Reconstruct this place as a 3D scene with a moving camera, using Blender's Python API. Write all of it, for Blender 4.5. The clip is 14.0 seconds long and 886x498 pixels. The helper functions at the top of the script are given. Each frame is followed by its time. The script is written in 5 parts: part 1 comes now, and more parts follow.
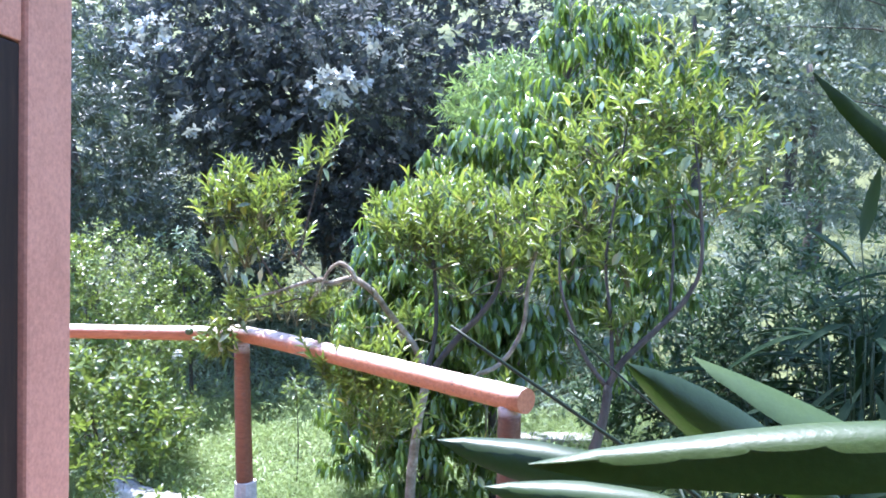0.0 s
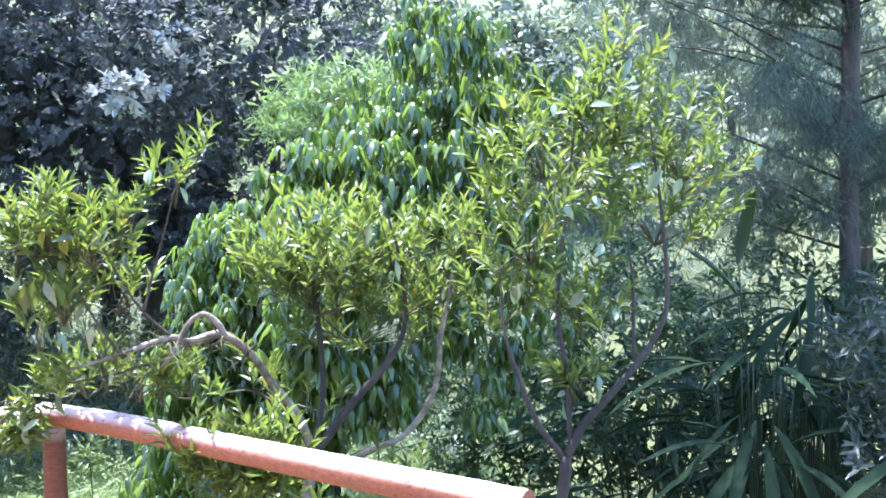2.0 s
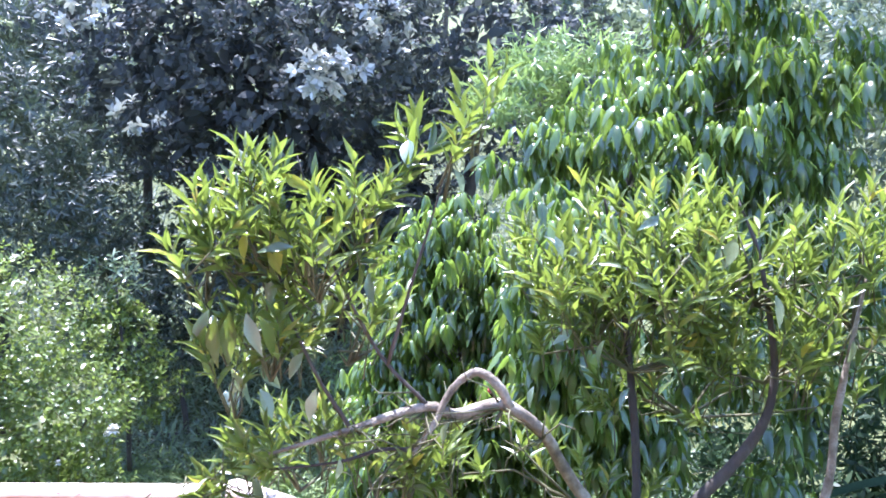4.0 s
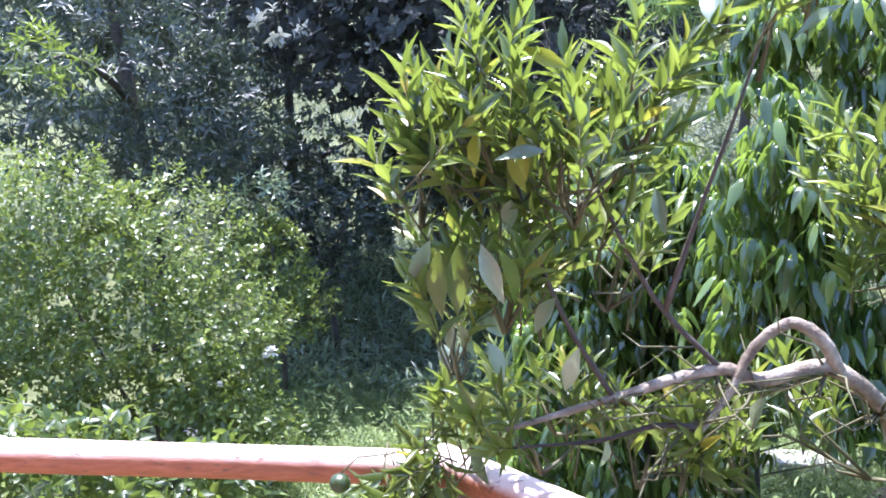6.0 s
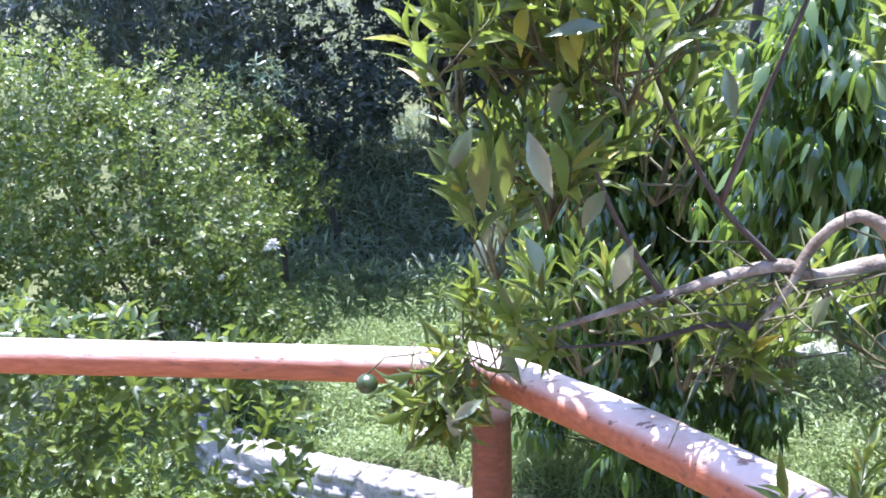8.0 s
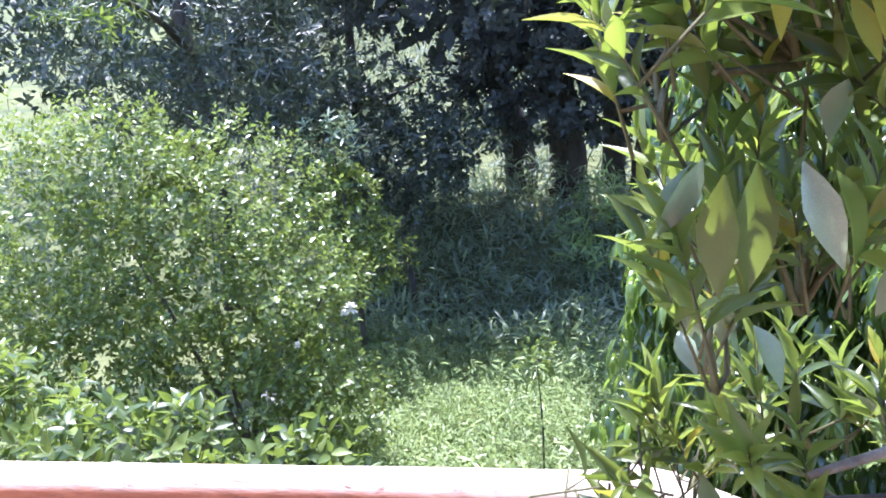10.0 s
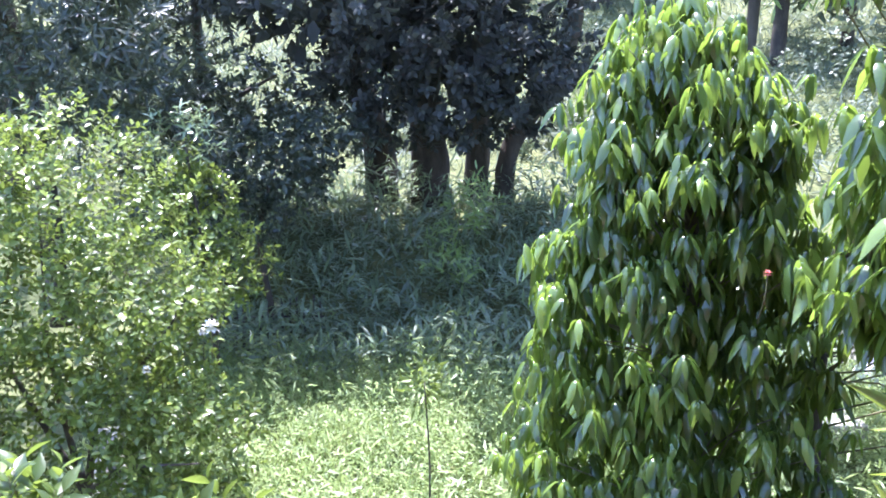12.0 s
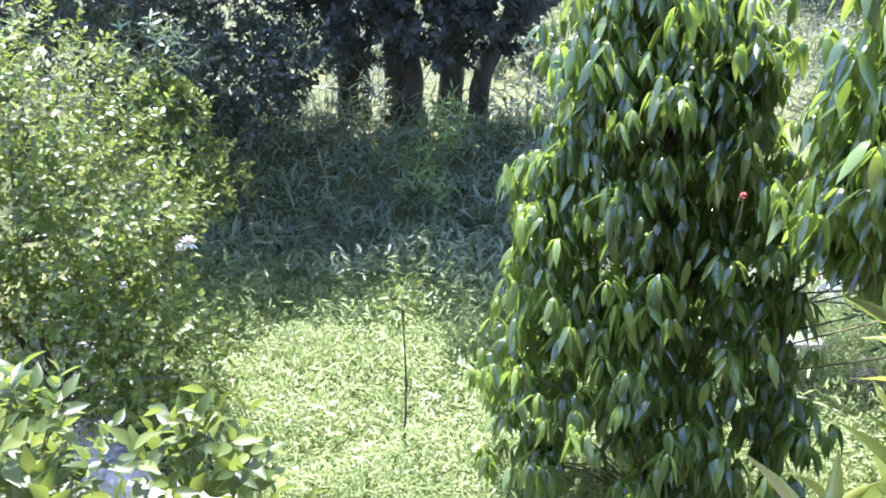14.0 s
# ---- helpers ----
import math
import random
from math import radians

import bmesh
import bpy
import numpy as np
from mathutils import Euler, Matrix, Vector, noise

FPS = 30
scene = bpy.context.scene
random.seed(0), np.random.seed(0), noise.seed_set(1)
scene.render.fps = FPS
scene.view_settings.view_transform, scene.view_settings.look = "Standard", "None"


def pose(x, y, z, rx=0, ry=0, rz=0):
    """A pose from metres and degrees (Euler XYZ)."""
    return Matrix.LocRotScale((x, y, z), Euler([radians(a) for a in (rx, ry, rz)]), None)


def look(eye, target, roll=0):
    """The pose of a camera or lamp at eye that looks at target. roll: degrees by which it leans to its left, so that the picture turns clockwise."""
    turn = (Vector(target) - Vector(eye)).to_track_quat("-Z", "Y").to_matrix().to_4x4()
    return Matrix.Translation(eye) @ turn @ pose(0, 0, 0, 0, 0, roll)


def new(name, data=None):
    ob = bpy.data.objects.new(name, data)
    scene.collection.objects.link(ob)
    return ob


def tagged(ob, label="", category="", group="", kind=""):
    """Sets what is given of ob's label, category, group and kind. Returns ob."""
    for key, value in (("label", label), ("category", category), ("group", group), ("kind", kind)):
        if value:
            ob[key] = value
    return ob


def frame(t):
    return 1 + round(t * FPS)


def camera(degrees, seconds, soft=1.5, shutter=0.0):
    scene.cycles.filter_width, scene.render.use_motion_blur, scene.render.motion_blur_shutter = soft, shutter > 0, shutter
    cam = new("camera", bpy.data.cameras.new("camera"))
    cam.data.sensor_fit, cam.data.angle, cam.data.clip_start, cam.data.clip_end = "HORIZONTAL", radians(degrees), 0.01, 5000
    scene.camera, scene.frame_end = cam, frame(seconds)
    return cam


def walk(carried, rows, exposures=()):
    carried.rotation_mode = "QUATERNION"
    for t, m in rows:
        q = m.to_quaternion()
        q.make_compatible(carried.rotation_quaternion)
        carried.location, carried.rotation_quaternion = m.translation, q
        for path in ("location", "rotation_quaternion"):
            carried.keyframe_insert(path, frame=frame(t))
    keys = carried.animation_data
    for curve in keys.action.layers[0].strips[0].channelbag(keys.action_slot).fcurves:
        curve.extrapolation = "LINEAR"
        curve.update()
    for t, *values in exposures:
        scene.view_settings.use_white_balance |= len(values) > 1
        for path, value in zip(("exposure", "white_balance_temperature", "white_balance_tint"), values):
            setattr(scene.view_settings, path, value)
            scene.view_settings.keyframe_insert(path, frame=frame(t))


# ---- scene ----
# ---- camera ----
cam = camera(55, 14.0, soft=1.8)
PATH = [
    (0, (1.877, -4.945, 1.592), (1.614, -2.963, 1.550), 0.86),
    (0.5, (1.636, -4.796, 1.575), (1.653, -2.796, 1.545), -0.16),
    (1, (1.420, -4.550, 1.587), (1.596, -2.557, 1.570), 0.19),
    (1.5, (1.282, -4.272, 1.636), (1.526, -2.287, 1.629), 0.41),
    (2, (1.203, -3.944, 1.659), (1.469, -1.962, 1.665), -0.34),
    (2.5, (1.105, -3.618, 1.672), (1.398, -1.639, 1.694), -0.66),
    (3, (1.010, -3.291, 1.706), (1.252, -1.306, 1.735), 0.24),
    (3.5, (0.878, -2.862, 1.738), (0.943, -0.863, 1.756), 1.10),
    (4, (0.725, -2.533, 1.731), (0.599, -0.537, 1.725), 1.51),
    (4.2, (0.675, -2.429, 1.729), (0.472, -0.440, 1.707), 1.65),
    (6.3, (0.332, -1.954, 1.698), (-0.090, -0.012, 1.468), 0.18),
    (6.5, (0.307, -1.943, 1.683), (-0.104, -0.001, 1.443), 0.42),
    (7, (0.296, -1.906, 1.689), (-0.111, 0.025, 1.363), 0.15),
    (7.5, (0.272, -1.903, 1.689), (-0.119, 0.017, 1.288), 0.31),
    (8, (0.273, -1.870, 1.692), (-0.124, 0.034, 1.226), 0.07),
    (8.5, (0.249, -1.844, 1.716), (-0.301, 0.019, 1.240), -1.73),
    (8.7, (0.236, -1.800, 1.745), (-0.378, 0.044, 1.272), -2.86),
    (10.8, (-0.160, -1.063, 1.569), (-0.610, 0.864, 1.280), -1.90),
    (11, (-0.210, -0.982, 1.568), (-0.619, 0.953, 1.273), -1.56),
    (11.5, (-0.328, -0.901, 1.557), (-0.626, 1.053, 1.250), -1.03),
    (12, (-0.397, -0.850, 1.536), (-0.587, 1.114, 1.208), -0.21),
    (12.5, (-0.460, -0.893, 1.526), (-0.585, 1.071, 1.167), 0.81),
    (13, (-0.456, -0.862, 1.528), (-0.575, 1.094, 1.125), 0.71),
    (13.5, (-0.462, -0.868, 1.532), (-0.573, 1.075, 1.073), 0.90),
    (14, (-0.459, -0.890, 1.532), (-0.570, 1.041, 1.022), 0.93),
]
walk(cam, [(t, look(e, a, r)) for t, e, a, r in PATH],
     exposures=[(0, 2.66, 5250, 18), (2, 2.74, 5250, 19), (4.2, 2.74, 5250, 24), (6.3, 2.42, 5450, 25), (8.7, 2.36, 5350, 23), (10.8, 2.8, 5450, 23), (12, 2.94, 5500, 24), (14, 2.9, 5700, 25)])

# ---- world and sun ----
SUN_DIR = Vector((-0.14, 0.17, 1.0)).normalized()
world = bpy.data.worlds.new("world")
scene.world = world
world.use_nodes = True
wn = world.node_tree.nodes
sky = wn.new("ShaderNodeTexSky")
sky.sky_type, sky.sun_disc = "NISHITA", False
sky.sun_elevation = math.asin(SUN_DIR.z)
sky.sun_rotation = math.atan2(SUN_DIR.x, SUN_DIR.y)
world.node_tree.links.new(sky.outputs[0], wn["Background"].inputs[0])
wn["Background"].inputs[1].default_value = 0.15
sun_data = bpy.data.lights.new("sun", "SUN")
sun_data.energy, sun_data.angle, sun_data.color = 3.5, radians(0.53), (1.0, 0.95, 0.87)
sun = new("sun", sun_data)
sun.matrix_world = look(SUN_DIR * 30, (0, 0, 0))

rng = np.random.default_rng(7)


# ---- materials ----
class Nodes:
    """A small wrapper that makes and joins shader nodes."""

    def __init__(self, name):
        self.m = bpy.data.materials.new(name)
        self.m.use_nodes = True
        self.t = self.m.node_tree
        self.bsdf = self.t.nodes["Principled BSDF"]
        self.out = self.t.nodes["Material Output"]

    def node(self, kind, **values):
        n = self.t.nodes.new(kind)
        for key, v in values.items():
            if key in n.inputs:
                n.inputs[key].default_value = v
        return n

    def join(self, a, b):
        self.t.links.new(a, b)

    def coords(self, scale=1.0):
        c = self.t.nodes.new("ShaderNodeTexCoord")
        mp = self.t.nodes.new("ShaderNodeMapping")
        mp.inputs["Scale"].default_value = (scale,) * 3 if not isinstance(scale, tuple) else scale
        self.join(c.outputs["Object"], mp.inputs["Vector"])
        return mp.outputs[0]

    def noise(self, scale, detail=4.0, vec=None, rough=0.6):
        n = self.node("ShaderNodeTexNoise", Scale=scale, Detail=detail, Roughness=rough)
        if vec is not None:
            self.join(vec, n.inputs["Vector"])
        return n.outputs["Fac"]

    def ramp(self, fac, stops):
        r = self.t.nodes.new("ShaderNodeValToRGB")
        els = r.color_ramp.elements
        while len(els) < len(stops):
            els.new(0.5)
        for el, (p, c) in zip(els, stops):
            el.position, el.color = p, (*c, 1)
        self.join(fac, r.inputs[0])
        return r.outputs[0]

    def mix(self, fac, a, b, mode="MIX"):
        n = self.t.nodes.new("ShaderNodeMix")
        n.data_type, n.blend_type = "RGBA", mode
        for sock, v in ((n.inputs[0], fac), (n.inputs[6], a), (n.inputs[7], b)):
            if hasattr(v, "is_output"):
                self.join(v, sock)
            elif isinstance(v, float):
                sock.default_value = v
            else:
                sock.default_value = (*v, 1)
        return n.outputs[2]

    def bump(self, fac, strength, distance=0.01):
        b = self.node("ShaderNodeBump", Strength=strength, Distance=distance)
        self.join(fac, b.inputs["Height"])
        self.join(b.outputs[0], self.bsdf.inputs["Normal"])


def leaf_material(name, dark, mid, light, through_col, rough=0.38, trans=0.35, old=None, spec=0.5):
    k = Nodes(name)
    geo = k.t.nodes.new("ShaderNodeNewGeometry")
    info = k.t.nodes.new("ShaderNodeObjectInfo")
    add = k.t.nodes.new("ShaderNodeMath")
    add.operation = "ADD"
    k.join(geo.outputs["Random Per Island"], add.inputs[0])
    k.join(info.outputs["Random"], add.inputs[1])
    fr = k.t.nodes.new("ShaderNodeMath")
    fr.operation = "FRACT"
    k.join(add.outputs[0], fr.inputs[0])
    stops = [(0.0, dark), (0.5, mid), (0.95, light)]
    if old:
        stops.append((0.995, old))
    col = k.ramp(fr.outputs[0], stops)
    vec = k.coords()
    fine = k.noise(60.0, 3.0, vec)
    big = k.noise(1.7, 2.0, vec)
    col = k.mix(0.35, col, k.ramp(fine, [(0.3, (0.55, 0.55, 0.5)), (0.7, (1.25, 1.25, 1.1))]), "MULTIPLY")
    col = k.mix(0.4, col, k.ramp(big, [(0.3, (0.6, 0.65, 0.6)), (0.7, (1.2, 1.15, 1.0))]), "MULTIPLY")
    k.join(col, k.bsdf.inputs["Base Color"])
    k.bsdf.inputs["Roughness"].default_value = rough
    k.bsdf.inputs["Specular IOR Level"].default_value = spec
    k.bump(fine, 0.25, 0.002)
    tr = k.node("ShaderNodeBsdfTranslucent")
    k.join(k.mix(0.6, col, through_col), tr.inputs["Color"])
    mx = k.node("ShaderNodeMixShader")
    mx.inputs[0].default_value = trans
    k.join(k.bsdf.outputs[0], mx.inputs[1])
    k.join(tr.outputs[0], mx.inputs[2])
    k.join(mx.outputs[0], k.out.inputs["Surface"])
    return k.m


def surface_material(name, stops, scale, rough=0.85, bump=0.4, bump_dist=0.01, fine=14.0, stretch=1.0, random_amount=0.0, spec=0.3):
    k = Nodes(name)
    vec = k.coords(stretch)
    big = k.noise(scale, 5.0, vec)
    small = k.noise(scale * fine, 5.0, vec)
    col = k.ramp(big, stops)
    col = k.mix(0.5, col, k.ramp(small, [(0.3, (0.6, 0.6, 0.6)), (0.7, (1.3, 1.3, 1.3))]), "MULTIPLY")
    if random_amount:
        info = k.t.nodes.new("ShaderNodeObjectInfo")
        col = k.mix(random_amount, col, k.ramp(info.outputs["Random"], [(0.0, (0.55, 0.55, 0.55)), (1.0, (1.3, 1.25, 1.2))]), "MULTIPLY")
    k.join(col, k.bsdf.inputs["Base Color"])
    k.bsdf.inputs["Roughness"].default_value = rough
    k.bsdf.inputs["Specular IOR Level"].default_value = spec
    k.bump(small, bump, bump_dist)
    return k.m


M_CITRUS = leaf_material("citrus_leaf", (0.034, 0.055, 0.016), (0.078, 0.112, 0.025), (0.215, 0.26, 0.06), (0.36, 0.47, 0.055), 0.3, 0.38, (0.38, 0.30, 0.04), spec=0.65)
# pale underside tone that also paints bright reflections on single leaves
M_UNDER_GLINT = leaf_material("pale_underside_glint", (0.13, 0.18, 0.10), (0.19, 0.25, 0.15), (0.3, 0.36, 0.25), (0.36, 0.45, 0.2), 0.22, 0.25, spec=0.8)
M_CITRUS_OLD = leaf_material("citrus_leaf_yellow", (0.26, 0.28, 0.035), (0.34, 0.36, 0.045), (0.4, 0.42, 0.06), (0.5, 0.54, 0.05), 0.4, 0.4)
M_DROOP = leaf_material("drooping_leaf", (0.034, 0.06, 0.022), (0.07, 0.115, 0.032), (0.17, 0.245, 0.055), (0.36, 0.52, 0.06), 0.24, 0.42, spec=0.85)
M_FEATHER = leaf_material("feathery_leaf", (0.11, 0.17, 0.06), (0.17, 0.25, 0.08), (0.26, 0.34, 0.12), (0.36, 0.5, 0.14), 0.4, 0.4)
M_BUSH = leaf_material("bush_leaf", (0.05, 0.074, 0.02), (0.095, 0.135, 0.032), (0.21, 0.26, 0.065), (0.34, 0.45, 0.075), 0.33, 0.33, spec=0.5)
# dark leaves lifted towards grey-blue, with the haze mixed into their colour
M_DARK_HAZE = leaf_material("hazed_dark_leaf", (0.05, 0.055, 0.058), (0.063, 0.07, 0.07), (0.08, 0.088, 0.086), (0.12, 0.15, 0.12), 0.62, 0.2, spec=0.2)
# near-white base colour paints the sun's glints on glossy leaves
M_GLINT = leaf_material("sun_glint_leaf", (0.25, 0.26, 0.25), (0.38, 0.39, 0.37), (0.5, 0.5, 0.48), (0.35, 0.38, 0.3), 0.24, 0.2, spec=0.8)
M_GLOSSY = leaf_material("glossy_tree_leaf", (0.03, 0.042, 0.034), (0.045, 0.06, 0.045), (0.08, 0.095, 0.075), (0.12, 0.17, 0.08), 0.38, 0.2, spec=0.4)
M_SHRUB = leaf_material("front_shrub_leaf", (0.036, 0.06, 0.018), (0.07, 0.105, 0.028), (0.17, 0.215, 0.055), (0.34, 0.45, 0.06), 0.36, 0.34, spec=0.42)
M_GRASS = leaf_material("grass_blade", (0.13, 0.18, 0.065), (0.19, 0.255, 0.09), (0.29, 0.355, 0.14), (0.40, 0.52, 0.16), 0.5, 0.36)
# muted, greyer copy of the grass colour that paints haze over the slope
M_SLOPE = leaf_material("hazed_slope_blade", (0.055, 0.08, 0.052), (0.085, 0.115, 0.075), (0.13, 0.155, 0.10), (0.14, 0.19, 0.11), 0.6, 0.25)
# bank leaves lightened to imitate a hazy veil over the shade
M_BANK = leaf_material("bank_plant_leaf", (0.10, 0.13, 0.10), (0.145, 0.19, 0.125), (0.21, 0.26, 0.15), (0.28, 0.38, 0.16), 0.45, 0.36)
M_PADDLE = leaf_material("paddle_leaf", (0.02, 0.034, 0.012), (0.03, 0.05, 0.016), (0.045, 0.07, 0.024), (0.12, 0.24, 0.015), 0.38, 0.12, spec=0.3)
# leaf green darkened to stand for shadow in the thicket and undergrowth
M_JUNGLE = leaf_material("shaded_thicket_leaf", (0.025, 0.045, 0.025), (0.038, 0.066, 0.034), (0.06, 0.095, 0.045), (0.09, 0.17, 0.06), 0.5, 0.25, spec=0.25)
# near-black green carries the thicket's shade in the leaf colour
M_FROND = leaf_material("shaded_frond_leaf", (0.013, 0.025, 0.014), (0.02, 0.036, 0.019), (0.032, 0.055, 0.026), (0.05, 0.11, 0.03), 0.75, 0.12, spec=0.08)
M_STALK = leaf_material("green_leaf_stalk", (0.016, 0.026, 0.012), (0.024, 0.038, 0.016), (0.036, 0.055, 0.022), (0.04, 0.06, 0.02), 0.5, 0.05, spec=0.3)
M_NEEDLE = leaf_material("needle_foliage", (0.04, 0.06, 0.048), (0.06, 0.085, 0.064), (0.095, 0.12, 0.085), (0.16, 0.22, 0.13), 0.55, 0.3)
M_HILLTREE = leaf_material("hill_tree_leaf", (0.056, 0.08, 0.061), (0.090, 0.12, 0.076), (0.146, 0.17, 0.107), (0.224, 0.27, 0.122), 0.5, 0.3)
M_BARK = surface_material("grey_bark", [(0.3, (0.12, 0.092, 0.062)), (0.5, (0.24, 0.2, 0.145)), (0.7, (0.42, 0.375, 0.3))], 14.0, 0.85, 1.0, 0.008, 5.0)
M_BARK_DARK = surface_material("dark_bark", [(0.3, (0.035, 0.03, 0.025)), (0.6, (0.09, 0.075, 0.06)), (0.8, (0.16, 0.14, 0.12))], 5.0, 0.9, 0.9, 0.015, 6.0, (1, 1, 0.35))
M_TWIG = surface_material("twig", [(0.3, (0.07, 0.075, 0.03)), (0.7, (0.17, 0.15, 0.08))], 20.0, 0.7, 0.3, 0.002)
M_STONE = surface_material("pale_stone", [(0.3, (0.24, 0.22, 0.195)), (0.55, (0.35, 0.33, 0.30)), (0.75, (0.45, 0.43, 0.39))], 7.0, 0.9, 0.8, 0.012, 6.0, 1.0, 0.2)
M_SOIL = surface_material("soil_and_grass", [(0.3, (0.06, 0.075, 0.03)), (0.5, (0.10, 0.11, 0.04)), (0.7, (0.14, 0.15, 0.06))], 0.8, 0.95, 0.8, 0.04, 20.0)
M_PAVING = surface_material("terrace_cement", [(0.3, (0.22, 0.16, 0.13)), (0.6, (0.33, 0.25, 0.20)), (0.8, (0.40, 0.32, 0.27))], 2.5, 0.8, 0.3, 0.004, 20.0)
M_CONCRETE = surface_material("pale_concrete", [(0.3, (0.36, 0.33, 0.30)), (0.6, (0.5, 0.47, 0.44)), (0.8, (0.6, 0.57, 0.54))], 9.0, 0.9, 0.5, 0.004, 8.0)
M_PINK = surface_material("pink_plaster", [(0.3, (0.45, 0.205, 0.135)), (0.55, (0.52, 0.245, 0.165)), (0.8, (0.57, 0.285, 0.2))], 3.0, 0.75, 0.25, 0.003, 25.0)
M_WOOD_DARK = surface_material("dark_wood", [(0.3, (0.014, 0.008, 0.006)), (0.6, (0.028, 0.016, 0.011)), (0.8, (0.05, 0.028, 0.019))], 8.0, 0.6, 0.3, 0.002, 8.0, (6, 6, 0.5))
M_ROOF = surface_material("roof_tile", [(0.3, (0.20, 0.08, 0.05)), (0.6, (0.30, 0.13, 0.08)), (0.8, (0.36, 0.19, 0.13))], 3.0, 0.85, 0.5, 0.01, 12.0)
M_ROCK = surface_material("brown_rock", [(0.3, (0.10, 0.075, 0.06)), (0.6, (0.19, 0.15, 0.12)), (0.8, (0.28, 0.23, 0.19))], 8.0, 0.9, 0.8, 0.01, 6.0)
M_WHITE = surface_material("white_cloth", [(0.3, (0.62, 0.62, 0.62)), (0.7, (0.78, 0.78, 0.76))], 12.0, 0.8, 0.3, 0.004)
M_PETAL = leaf_material("white_petal", (0.7, 0.68, 0.66), (0.78, 0.76, 0.75), (0.82, 0.8, 0.8), (0.8, 0.78, 0.75), 0.6, 0.3)
M_PETAL_PINK = leaf_material("pink_petal", (0.6, 0.10, 0.12), (0.7, 0.16, 0.18), (0.75, 0.25, 0.25), (0.8, 0.2, 0.2), 0.6, 0.3)
M_FRUIT = surface_material("green_citrus_peel", [(0.3, (0.02, 0.035, 0.008)), (0.7, (0.04, 0.062, 0.012))], 30.0, 0.4, 0.4, 0.002, 8.0, 1.0, 0, 0.5)


def log_material(name="stained_log", tone=1.0):
    """Peeled, chipped timber stained orange-brown, its upper side painted pale like sunlit wood."""
    k = Nodes(name)
    vec = k.coords()
    grain = k.noise(10.0, 5.0, k.coords((1, 9, 9)))
    patch = k.noise(6.0, 4.0, vec)
    flake = k.noise(26.0, 4.0, k.coords((0.5, 2.0, 2.0)))
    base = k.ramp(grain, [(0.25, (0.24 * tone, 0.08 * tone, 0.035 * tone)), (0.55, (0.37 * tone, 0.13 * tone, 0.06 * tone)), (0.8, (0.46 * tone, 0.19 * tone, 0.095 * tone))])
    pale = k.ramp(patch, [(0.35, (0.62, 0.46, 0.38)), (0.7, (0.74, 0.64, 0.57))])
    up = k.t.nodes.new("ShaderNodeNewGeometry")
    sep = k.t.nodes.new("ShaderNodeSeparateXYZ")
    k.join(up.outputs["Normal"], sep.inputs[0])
    # faces that look up turn pale in patches, painting overhead sun into the colour
    sunny = k.ramp(sep.outputs["Z"], [(0.2, (0, 0, 0)), (0.6, (1, 1, 1))])
    sun_mask = k.mix(0.5, sunny, k.ramp(patch, [(0.3, (0, 0, 0)), (0.5, (1, 1, 1))]), "MULTIPLY")
    col = k.mix(sun_mask, base, pale)
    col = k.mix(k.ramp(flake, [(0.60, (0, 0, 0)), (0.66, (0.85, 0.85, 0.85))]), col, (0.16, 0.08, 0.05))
    k.join(col, k.bsdf.inputs["Base Color"])
    k.bsdf.inputs["Roughness"].default_value = 0.55
    k.bump(grain, 0.6, 0.004)
    return k.m


M_LOG = log_material()
# the same stain toned down, standing in for shade on the posts
M_POST = log_material("shaded_stained_post", 0.5)
M_POST_SHADE = log_material("deep_shade_stained_post", 0.26)


# ---- mesh helpers ----
def part(name, mesh, material, parent=None, label="", kind=""):
    if isinstance(mesh, bmesh.types.BMesh):
        me = bpy.data.meshes.new(name)
        mesh.to_mesh(me)
        mesh.free()
        mesh = me
    if material and not mesh.materials:
        mesh.materials.append(material)
    ob = new(name, mesh)
    if parent:
        ob.parent = parent
    return tagged(ob, label=label, kind=kind)


def thing(name, at, label, category, group="", kind=""):
    e = new(name)
    e.location = at
    e.empty_display_size = 0.1
    return tagged(e, label, category, group, kind)


def local(parent, pts):
    o = np.array(parent.location) if parent else np.zeros(3)
    return np.asarray(pts, float) - o


def mesh_of(name, verts, faces, smooth=True):
    me = bpy.data.meshes.new(name)
    me.from_pydata([tuple(v) for v in verts], [], [tuple(f) for f in faces])
    if smooth:
        me.polygons.foreach_set("use_smooth", np.ones(len(me.polygons), bool))
    me.update()
    return me


def smooth_line(pts, steps=5):
    """A Catmull-Rom line through the points."""
    p = np.asarray(pts, float)
    if len(p) < 3:
        return p
    p = np.vstack([2 * p[0] - p[1], p, 2 * p[-1] - p[-2]])
    out = []
    for i in range(1, len(p) - 2):
        for s in range(steps):
            u = s / steps
            out.append(0.5 * (2 * p[i] + (p[i + 1] - p[i - 1]) * u + (2 * p[i - 1] - 5 * p[i] + 4 * p[i + 1] - p[i + 2]) * u * u
                              + (3 * p[i] - p[i - 1] - 3 * p[i + 1] + p[i + 2]) * u ** 3))
    out.append(p[-2])
    return np.array(out)


